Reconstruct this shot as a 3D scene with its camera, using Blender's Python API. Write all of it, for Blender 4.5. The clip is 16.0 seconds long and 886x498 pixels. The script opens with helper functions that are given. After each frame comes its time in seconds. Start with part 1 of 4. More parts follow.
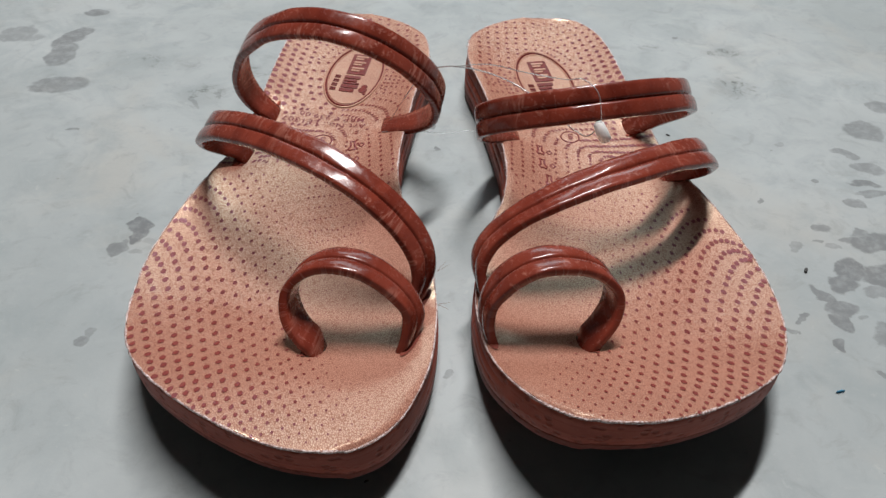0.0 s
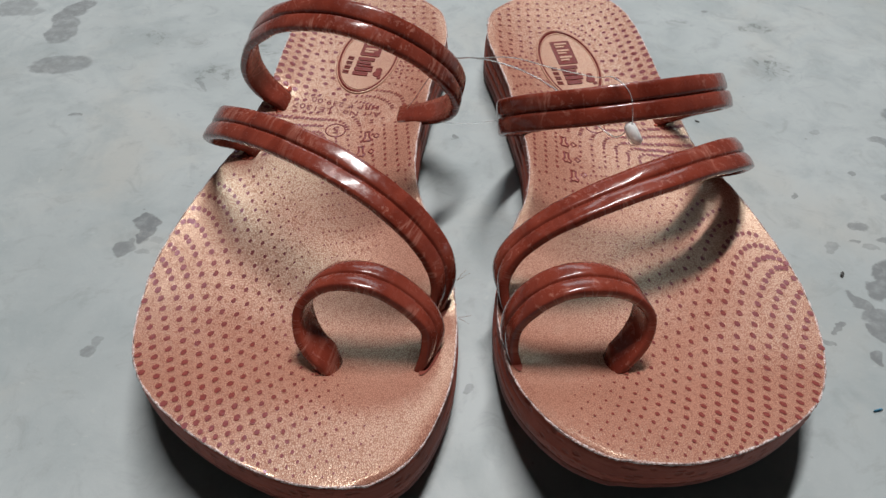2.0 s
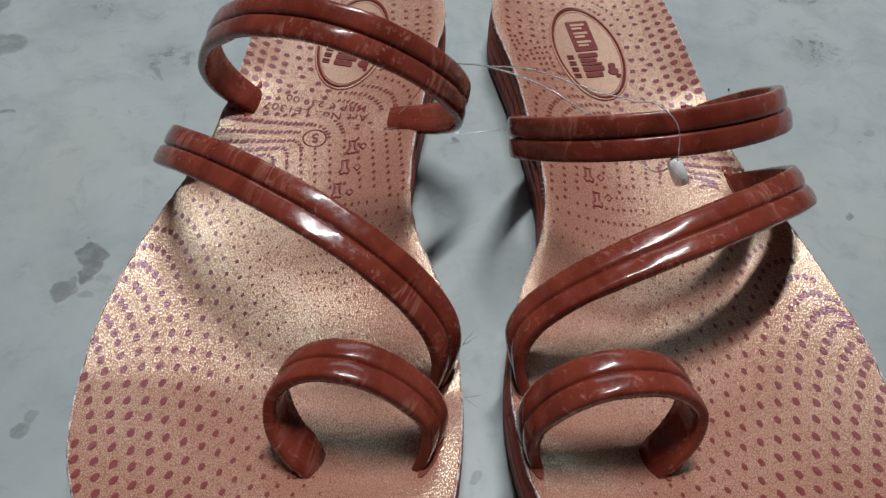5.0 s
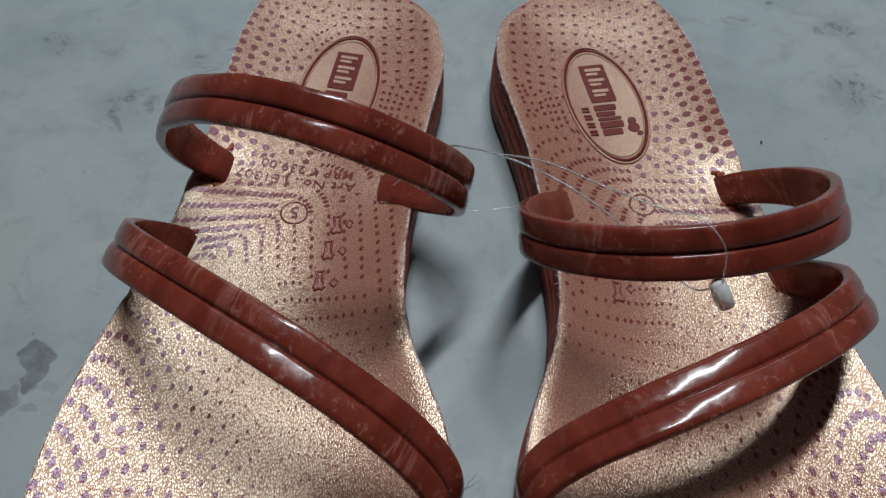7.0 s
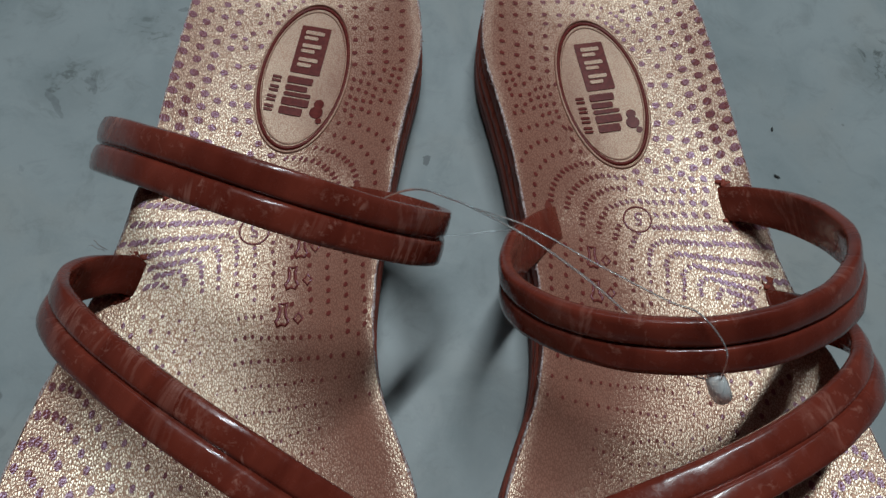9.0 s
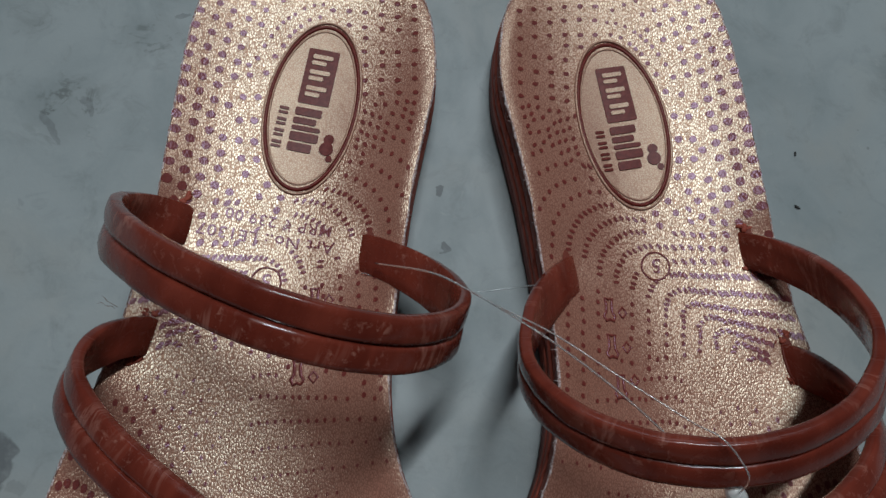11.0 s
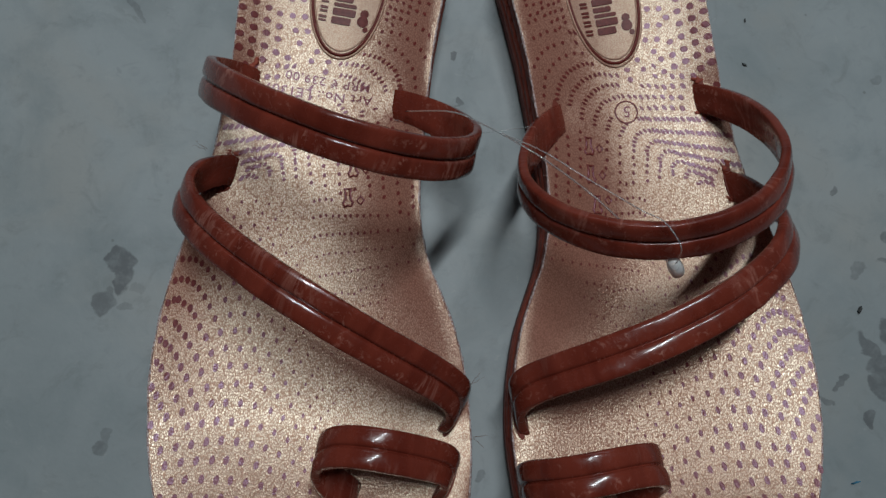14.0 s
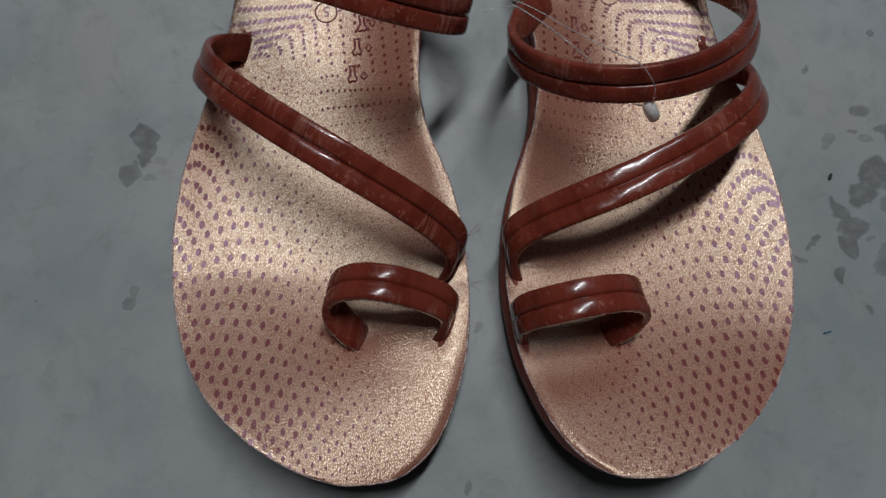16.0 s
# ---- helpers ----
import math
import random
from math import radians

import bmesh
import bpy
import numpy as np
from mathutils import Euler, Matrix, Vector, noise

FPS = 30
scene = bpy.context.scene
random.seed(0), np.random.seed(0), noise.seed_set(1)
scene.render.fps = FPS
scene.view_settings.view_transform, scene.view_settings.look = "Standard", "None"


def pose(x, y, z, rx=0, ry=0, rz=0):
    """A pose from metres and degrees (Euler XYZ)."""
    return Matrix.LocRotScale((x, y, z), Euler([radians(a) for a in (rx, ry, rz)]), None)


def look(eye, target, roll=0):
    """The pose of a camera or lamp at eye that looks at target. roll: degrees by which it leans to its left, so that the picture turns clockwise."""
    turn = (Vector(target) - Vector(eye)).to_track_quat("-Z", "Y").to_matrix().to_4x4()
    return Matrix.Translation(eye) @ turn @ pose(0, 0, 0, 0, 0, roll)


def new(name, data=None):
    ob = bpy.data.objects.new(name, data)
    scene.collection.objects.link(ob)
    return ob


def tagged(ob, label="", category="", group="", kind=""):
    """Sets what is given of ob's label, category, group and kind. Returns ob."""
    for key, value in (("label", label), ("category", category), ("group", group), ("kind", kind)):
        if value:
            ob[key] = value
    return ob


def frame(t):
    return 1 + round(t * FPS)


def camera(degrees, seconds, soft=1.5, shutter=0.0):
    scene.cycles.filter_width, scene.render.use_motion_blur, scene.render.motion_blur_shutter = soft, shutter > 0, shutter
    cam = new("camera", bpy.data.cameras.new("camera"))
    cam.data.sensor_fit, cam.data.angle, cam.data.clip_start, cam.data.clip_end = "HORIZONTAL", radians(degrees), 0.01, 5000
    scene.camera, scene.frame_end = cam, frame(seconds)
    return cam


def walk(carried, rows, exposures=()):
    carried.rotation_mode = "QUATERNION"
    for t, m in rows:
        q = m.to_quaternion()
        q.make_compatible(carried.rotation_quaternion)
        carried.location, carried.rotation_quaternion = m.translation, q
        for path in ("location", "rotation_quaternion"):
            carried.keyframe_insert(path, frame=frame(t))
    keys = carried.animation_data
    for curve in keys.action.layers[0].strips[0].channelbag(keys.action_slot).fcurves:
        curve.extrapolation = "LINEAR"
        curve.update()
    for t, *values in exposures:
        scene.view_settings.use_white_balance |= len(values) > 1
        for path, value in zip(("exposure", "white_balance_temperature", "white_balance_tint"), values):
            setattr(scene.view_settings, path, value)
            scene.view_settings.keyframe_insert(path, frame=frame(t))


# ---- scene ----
# ------------------------------------------------------------ camera
cam = camera(55.75, 16.0)
PATH = [
    (0.0, pose(-0.00573, -0.02160, 0.20045, 48.958, -1.640, -0.272)),
    (0.5, pose(-0.00700, -0.01613, 0.20394, 47.949, -1.684, -0.075)),
    (1.0, pose(-0.00764, -0.01009, 0.20509, 47.014, -1.686, 0.041)),
    (1.5, pose(-0.00825, -0.00357, 0.20423, 45.909, -1.535, 0.247)),
    (2.0, pose(-0.00912, 0.00116, 0.20630, 45.160, -1.379, 0.391)),
    (2.5, pose(-0.00671, 0.00946, 0.20841, 44.701, -1.295, 0.368)),
    (3.0, pose(-0.00536, 0.01904, 0.20376, 43.994, -1.369, 0.189)),
    (5.5, pose(-0.01683, 0.07191, 0.19870, 38.585, -2.220, -0.264)),
    (6.0, pose(-0.01898, 0.08565, 0.19830, 37.893, -2.324, -0.148)),
    (6.5, pose(-0.01534, 0.09824, 0.19788, 37.747, -2.498, -0.270)),
    (7.0, pose(-0.01508, 0.10921, 0.19621, 36.953, -2.685, -0.457)),
    (7.5, pose(-0.01279, 0.12218, 0.19974, 35.065, -2.745, -0.362)),
    (8.0, pose(-0.01184, 0.13657, 0.19873, 31.871, -2.900, -0.406)),
    (8.5, pose(-0.01148, 0.14957, 0.19809, 28.903, -3.065, -0.388)),
    (9.0, pose(-0.01098, 0.15957, 0.20410, 26.490, -3.418, -0.350)),
    (9.5, pose(-0.01298, 0.17080, 0.20929, 24.565, -3.593, -0.207)),
    (10.0, pose(-0.01486, 0.18226, 0.21018, 22.851, -3.734, -0.205)),
    (12.5, pose(-0.02290, 0.21805, 0.24267, 11.568, -4.580, -0.615)),
    (13.0, pose(-0.02431, 0.20169, 0.25372, 11.291, -4.225, -0.935)),
    (13.5, pose(-0.02446, 0.18589, 0.26313, 10.948, -3.845, -1.038)),
    (14.0, pose(-0.02663, 0.17075, 0.27007, 10.818, -3.783, -1.149)),
    (14.5, pose(-0.02560, 0.15882, 0.27574, 10.842, -3.714, -1.260)),
    (15.0, pose(-0.02525, 0.14644, 0.28251, 11.240, -3.450, -1.521)),
    (15.5, pose(-0.02510, 0.13503, 0.28397, 11.042, -3.056, -1.634)),
    (16.0, pose(-0.02543, 0.12214, 0.28361, 11.033, -3.020, -1.908)),
]
EXPOSURES = [(0.0, 1.50, 6500, 12), (3.0, 1.31, 6450, 10), (6.0, 0.85, 5950, 5), (7.5, 0.47, 5800, 3), (9.5, 0.15, 5700, 0), (12.5, 0.10, 5900, 6), (14.0, 0.0, 5850, 4), (16.0, 0.02, 6150, 10)]
walk(cam, PATH, EXPOSURES)

# ------------------------------------------------------------ light
world = bpy.data.worlds.new("room_air")
scene.world = world
world.use_nodes = True
world.node_tree.nodes["Background"].inputs[0].default_value = (0.9, 0.95, 1.0, 1)
world.node_tree.nodes["Background"].inputs[1].default_value = 0.002


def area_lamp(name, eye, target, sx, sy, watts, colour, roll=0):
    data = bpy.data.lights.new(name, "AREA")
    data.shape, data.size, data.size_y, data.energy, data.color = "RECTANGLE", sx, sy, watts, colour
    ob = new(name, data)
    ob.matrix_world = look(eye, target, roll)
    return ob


area_lamp("ceiling_lamp", (0.10, 0.90, 2.40), (0.10, 0.86, 0.0), 0.10, 1.20, 33, (1.0, 0.985, 0.96), -40)
# unseen cool fill beyond the heels, added for heel sheen and teal shade
area_lamp("unseen_fill_lamp", (0.15, 2.20, 1.45), (0.0, 0.2, 0.0), 1.30, 0.50, 2.7, (0.74, 0.94, 1.0))


# ------------------------------------------------------------ materials
class Nodes:
    """A small wrapper to write node trees in few lines."""

    def __init__(self, name):
        self.mat = bpy.data.materials.new(name)
        self.mat.use_nodes = True
        self.tree = self.mat.node_tree
        self.bsdf = self.tree.nodes["Principled BSDF"]
        self.coord = self.tree.nodes.new("ShaderNodeTexCoord")

    def add(self, kind, **values):
        n = self.tree.nodes.new(kind)
        for k, v in values.items():
            setattr(n, k, v)
        return n

    def link(self, a, b):
        self.tree.links.new(a, b)

    def put(self, socket, value):
        if hasattr(value, "is_output"):
            self.link(value, socket)
        else:
            socket.default_value = value

    def noise(self, scale, detail=3.0, rough=0.55, vec=None, distort=0.0):
        n = self.add("ShaderNodeTexNoise")
        n.inputs["Scale"].default_value, n.inputs["Detail"].default_value = scale, detail
        n.inputs["Roughness"].default_value, n.inputs["Distortion"].default_value = rough, distort
        self.link(vec or self.coord.outputs["Object"], n.inputs["Vector"])
        return n.outputs["Fac"]

    def cells(self, scale, feature="F1", vec=None):
        n = self.add("ShaderNodeTexVoronoi", feature=feature)
        n.inputs["Scale"].default_value = scale
        self.link(vec or self.coord.outputs["Object"], n.inputs["Vector"])
        return n.outputs["Distance"]

    def ramp(self, fac, lo, hi, a=0.0, b=1.0):
        n = self.add("ShaderNodeMapRange", interpolation_type="SMOOTHSTEP")
        self.link(fac, n.inputs["Value"])
        for key, v in (("From Min", lo), ("From Max", hi), ("To Min", a), ("To Max", b)):
            n.inputs[key].default_value = v
        return n.outputs["Result"]

    def math(self, op, a, b=0.0):
        n = self.add("ShaderNodeMath", operation=op)
        self.put(n.inputs[0], a)
        self.put(n.inputs[1], b)
        return n.outputs[0]

    def mix(self, fac, a, b):
        n = self.add("ShaderNodeMix", data_type="RGBA")
        self.put(n.inputs[0], fac)
        self.put(n.inputs[6], a if hasattr(a, "is_output") else (*a, 1))
        self.put(n.inputs[7], b if hasattr(b, "is_output") else (*b, 1))
        return n.outputs[2]

    def bump(self, height, strength, distance):
        n = self.add("ShaderNodeBump")
        n.inputs["Strength"].default_value, n.inputs["Distance"].default_value = strength, distance
        self.link(height, n.inputs["Height"])
        self.link(n.outputs["Normal"], self.bsdf.inputs["Normal"])

    def set(self, **values):
        names = dict(colour="Base Color", rough="Roughness", metal="Metallic", ior="IOR", coat="Coat Weight", coat_rough="Coat Roughness",
                     sheen="Sheen Weight", tint="Specular Tint", spec="Specular IOR Level", transmit="Transmission Weight")
        for k, v in values.items():
            self.put(self.bsdf.inputs[names[k]], (*v, 1) if isinstance(v, tuple) and len(v) == 3 else v)
        return self.mat


def pearl(n, colour, gloss, rough, height, strength, share, crease=None):
    """Matt pigment mixed with a pearly gloss whose grain only shows in the shine."""
    n.set(colour=colour, rough=0.62, spec=0.25)
    shine = n.add("ShaderNodeBsdfGlossy", distribution="BECKMANN")
    shine.inputs["Color"].default_value, shine.inputs["Roughness"].default_value = (*gloss, 1), rough
    # gloss colour dimmed in the creases, painting in the shade of the grooves
    if crease:
        n.link(n.mix(crease, tuple(c * k for c, k in zip(gloss, (0.25, 0.18, 0.15))), gloss), shine.inputs["Color"])
    bump = n.add("ShaderNodeBump")
    bump.inputs["Strength"].default_value, bump.inputs["Distance"].default_value = strength, 0.00035
    n.link(height, bump.inputs["Height"])
    n.link(bump.outputs["Normal"], shine.inputs["Normal"])
    mix = n.add("ShaderNodeMixShader")
    mix.inputs[0].default_value = share
    n.link(n.bsdf.outputs[0], mix.inputs[1])
    n.link(shine.outputs[0], mix.inputs[2])
    n.link(mix.outputs[0], n.tree.nodes["Material Output"].inputs["Surface"])
    return n.mat


def footbed_material():
    n = Nodes("pearl_leatherette")
    big, mid = n.noise(35, 4, 0.6), n.noise(180, 4, 0.6)
    # pebbled grain: flat cells between fine creases, pulled about by a little noise
    wob = n.add("ShaderNodeTexNoise")
    wob.inputs["Scale"].default_value, wob.inputs["Detail"].default_value = 700, 2
    n.link(n.coord.outputs["Object"], wob.inputs["Vector"])
    small = n.add("ShaderNodeVectorMath", operation="SCALE")
    n.link(wob.outputs["Color"], small.inputs[0])
    small.inputs["Scale"].default_value = 0.0007
    moved = n.add("ShaderNodeVectorMath", operation="ADD")
    n.link(n.coord.outputs["Object"], moved.inputs[0])
    n.link(small.outputs[0], moved.inputs[1])
    long = n.add("ShaderNodeMapping")
    n.link(moved.outputs[0], long.inputs["Vector"])
    long.inputs["Scale"].default_value = (1.0, 0.46, 1.0)
    crease = n.ramp(n.cells(2150, "DISTANCE_TO_EDGE", long.outputs[0]), 0.0, 0.24)
    dome = n.ramp(n.cells(2150, "F1", long.outputs[0]), 0.0, 0.75, 1.0, 0.0)
    h = n.math("ADD", n.math("MULTIPLY", crease, 0.75), n.math("MULTIPLY", dome, 0.35))
    h = n.math("ADD", h, n.math("MULTIPLY", n.noise(1300, 2, 0.5), 0.45))
    col = n.mix(n.ramp(big, 0.35, 0.7), (0.380, 0.165, 0.113), (0.425, 0.192, 0.134))
    col = n.mix(n.ramp(mid, 0.62, 0.8, 0.0, 0.3), col, (0.31, 0.14, 0.10))
    # creases darkened in the pigment too, standing in for groove shade
    col = n.mix(n.ramp(crease, 0.0, 0.8, 0.42, 0.0), col, (0.20, 0.078, 0.054))
    n.bump(h, 0.10, 0.0003)
    return pearl(n, col, (1.0, 0.905, 0.70), 0.315, h, 0.165, 0.225, n.ramp(crease, 0.0, 1.0))


def plain_leather_material():
    n = Nodes("smooth_pressed_leatherette")
    h = n.noise(1300, 3, 0.6)
    col = n.mix(n.ramp(n.noise(220, 4, 0.6), 0.35, 0.7), (0.34, 0.16, 0.115), (0.38, 0.185, 0.13))
    # creases that dim the gloss colour, in place of relief shade
    crease = n.ramp(n.cells(1700, "DISTANCE_TO_EDGE"), 0.0, 0.25)
    h = n.math("ADD", h, n.math("MULTIPLY", crease, 0.6))
    return pearl(n, col, (1.0, 0.88, 0.66), 0.36, h, 0.17, 0.155, n.ramp(crease, 0.0, 1.0, 0.2, 1.0))


def print_material():
    n = Nodes("red_brown_print")
    col = n.mix(n.ramp(n.noise(900, 3, 0.6), 0.35, 0.7), (0.155, 0.024, 0.018), (0.20, 0.034, 0.025))
    return pearl(n, col, (0.66, 0.54, 0.74), 0.28, n.math("SUBTRACT", 1.0, n.cells(1750)), 0.22, 0.062)


def ink_material():
    n = Nodes("pressed_maroon_foil")
    col = n.mix(n.ramp(n.noise(700, 3, 0.6), 0.35, 0.7), (0.115, 0.013, 0.010), (0.16, 0.022, 0.016))
    n.bump(n.noise(1500, 2, 0.5), 0.15, 0.0003)
    return n.set(colour=col, rough=0.36, spec=0.22)


def strap_material():
    n = Nodes("patent_strap")
    uv = n.coord.outputs["UV"]
    stretch = n.add("ShaderNodeMapping")
    n.link(uv, stretch.inputs["Vector"])
    stretch.inputs["Scale"].default_value = (1.0, 0.25, 1.0)
    cloud = n.noise(90, 4, 0.6, stretch.outputs["Vector"], 0.6)
    vein = n.noise(55, 5, 0.65, stretch.outputs["Vector"], 1.2)
    scuff = n.noise(420, 5, 0.7, uv, 0.4)
    col = n.mix(n.ramp(cloud, 0.3, 0.7), (0.120, 0.019, 0.011), (0.195, 0.036, 0.021))
    band = n.math("SUBTRACT", 1.0, n.ramp(n.math("ABSOLUTE", n.math("SUBTRACT", vein, 0.5)), 0.0, 0.035))
    band = n.math("MULTIPLY", band, n.ramp(n.noise(38, 2, 0.5, uv), 0.5, 0.68))
    col = n.mix(n.math("MULTIPLY", band, 0.5), col, (0.46, 0.21, 0.16))
    rub = n.math("MULTIPLY", n.ramp(scuff, 0.55, 0.68), n.ramp(n.noise(60, 3, 0.6, uv), 0.46, 0.62))
    col = n.mix(n.math("MULTIPLY", rub, 0.48), col, (0.50, 0.24, 0.18))
    n.bump(n.math("ADD", n.noise(130, 3, 0.5), n.math("MULTIPLY", scuff, 0.12)), 0.2, 0.0012)
    return n.set(colour=col, rough=n.ramp(scuff, 0.35, 0.75, 0.18, 0.36), spec=0.25, coat=0.34, coat_rough=0.09)


def rubber_material(name, a, b, rough):
    """Moulded rubber with staggered rows of small pressed dashes; UV runs along the edge and up the side."""
    n = Nodes(name)
    lay = n.add("ShaderNodeMapping")
    n.link(n.coord.outputs["UV"], lay.inputs["Vector"])
    lay.inputs["Scale"].default_value = (300.0, 6.0, 1.0)
    dash = n.ramp(n.cells(1.0, "F1", lay.outputs["Vector"]), 0.18, 0.42, 1.0, 0.0)
    mid = n.noise(140, 4, 0.6)
    col = n.mix(n.ramp(mid, 0.3, 0.7), a, b)
    col = n.mix(n.ramp(n.noise(700, 3, 0.7), 0.6, 0.78, 0.0, 0.3), col, (0.36, 0.14, 0.10))
    # dashes also darkened in the colour, as shade in the pressed hollows
    col = n.mix(n.math("MULTIPLY", dash, 0.45), col, tuple(c * 0.5 for c in a))
    n.bump(n.math("SUBTRACT", n.math("MULTIPLY", n.noise(900, 3, 0.6), 0.25), dash), 0.6, 0.0006)
    return n.set(colour=col, rough=rough, spec=0.2)


def cut_edge_material():
    n = Nodes("frayed_cut_edge")
    speck = n.noise(1500, 3, 0.7)
    col = n.mix(n.ramp(speck, 0.42, 0.60), (0.34, 0.19, 0.16), (0.70, 0.60, 0.59))
    n.bump(speck, 0.8, 0.0006)
    return n.set(colour=col, rough=0.85)


def plastic_material():
    n = Nodes("clear_nylon")
    return n.set(colour=(0.93, 0.95, 0.95), rough=0.15, ior=1.45, transmit=0.85)


def milky_material():
    n = Nodes("milky_nylon")
    return n.set(colour=(0.97, 0.97, 0.96), rough=0.35, ior=1.45, transmit=0.38)


def fibre_material():
    n = Nodes("brown_fibre")
    return n.set(colour=(0.16, 0.07, 0.05), rough=0.8)


def grit_material(name, colour):
    n = Nodes(name)
    col = n.mix(n.ramp(n.noise(900, 3, 0.6), 0.35, 0.65), tuple(c * 0.6 for c in colour), colour)
    return n.set(colour=col, rough=0.8)


# stains of the stone floor: x, y, half length, half width, turn, depth
STAINS = [
    (-0.1114, 0.2190, 0.0048, 0.0036, 10, 0.85), (-0.1098, 0.2138, 0.0030, 0.0050, 0, 0.85), (-0.1157, 0.2060, 0.0044, 0.0038, 60, 0.7), (-0.1140, 0.2105, 0.0016, 0.0014, 0, 0.5),
    (-0.1096, 0.2037, 0.0019, 0.0016, 0, 0.35), (-0.1050, 0.2103, 0.0024, 0.0016, 30, 0.25), (-0.1145, 0.1612, 0.0026, 0.0022, 60, 0.65), (-0.1135, 0.1648, 0.0013, 0.0022, 0, 0.45),
    (-0.1834, 0.3656, 0.0120, 0.0060, 60, 0.7), (-0.1828, 0.3470, 0.0070, 0.0120, 0, 0.65), (-0.1745, 0.3187, 0.0130, 0.0070, 10, 0.6), (-0.2119, 0.3672, 0.0100, 0.0080, 40, 0.5),
    (-0.2016, 0.3634, 0.0060, 0.0030, 20, 0.4), (-0.1798, 0.3926, 0.0065, 0.0045, 0, 0.7), (-0.1561, 0.2817, 0.0022, 0.0012, 0, 0.6),
    (0.1342, 0.1868, 0.0060, 0.0026, 125, 0.7), (0.1378, 0.1812, 0.0058, 0.0040, 10, 0.75), (0.1361, 0.1742, 0.0040, 0.0050, 0, 0.75),
    (0.1485, 0.2010, 0.0060, 0.0055, 40, 0.8), (0.1436, 0.1934, 0.0062, 0.0036, 20, 0.75), (0.1590, 0.1985, 0.0080, 0.0060, 0, 0.75), (0.1562, 0.1900, 0.0070, 0.0030, 0, 0.5),
    (0.1462, 0.2260, 0.0036, 0.0026, 10, 0.65), (0.1420, 0.2176, 0.0024, 0.0015, 10, 0.6), (0.1467, 0.2140, 0.0034, 0.0017, 0, 0.4), (0.1334, 0.2134, 0.0036, 0.0026, 30, 0.45),
    (0.1230, 0.1762, 0.0034, 0.0010, 60, 0.7), (0.1178, 0.1708, 0.0030, 0.0009, 140, 0.6), (0.1318, 0.1638, 0.0017, 0.0026, 0, 0.8), (0.1403, 0.1520, 0.0018, 0.0013, 10, 0.6),
    (0.1640, 0.2168, 0.0100, 0.0052, 10, 0.75), (0.1552, 0.2180, 0.0050, 0.0018, 0, 0.6), (0.1600, 0.2220, 0.0040, 0.0030, 20, 0.6),
    (0.1490, 0.1690, 0.0040, 0.0055, 0, 0.55), (0.1443, 0.1771, 0.0022, 0.0009, 170, 0.5), (0.1658, 0.2411, 0.0044, 0.0030, 160, 0.6), (0.1752, 0.2470, 0.0080, 0.0018, 0, 0.55),
    (0.1743, 0.2542, 0.0062, 0.0032, 170, 0.75), (0.1799, 0.2655, 0.0072, 0.0042, 150, 0.55), (0.1742, 0.2761, 0.0058, 0.0030, 155, 0.6), (0.1899, 0.2944, 0.0095, 0.0085, 0, 0.6),
    (0.2060, 0.3151, 0.0080, 0.0060, 160, 0.55), (0.1547, 0.2551, 0.0020, 0.0011, 0, 0.65), (0.1272, 0.2415, 0.0012, 0.0013, 130, 0.7), (0.1467, 0.2824, 0.0022, 0.0012, 0, 0.4),
    (0.0025, 0.1502, 0.0022, 0.0016, 40, 0.5), (-0.0019, 0.2733, 0.0013, 0.0013, 0, 0.75), (-0.0025, 0.2900, 0.0011, 0.0013, 0, 0.75), (-0.0028, 0.0968, 0.0016, 0.0022, 0, 0.6),
    (-0.1010, 0.3125, 0.0040, 0.0012, 118, 0.4), (-0.1100, 0.3055, 0.0048, 0.0012, 130, 0.45), (-0.0778, 0.3433, 0.0022, 0.0009, 30, 0.5), (0.1234, 0.3799, 0.0010, 0.0013, 0, 0.7),
]
# faint veined smears: x, y, half length, half width, depth
SMEARS = [(-0.1067, 0.3118, 0.0120, 0.0115, 0.6), (0.1420, 0.3300, 0.0115, 0.0115, 0.75), (0.1436, 0.3637, 0.0120, 0.0050, 0.6), (-0.0860, 0.3360, 0.0110, 0.0080, 0.45),
          (-0.1386, 0.3429, 0.0090, 0.0070, 0.45), (-0.1196, 0.3384, 0.0070, 0.0045, 0.4), (0.1090, 0.3680, 0.0090, 0.0045, 0.4)]


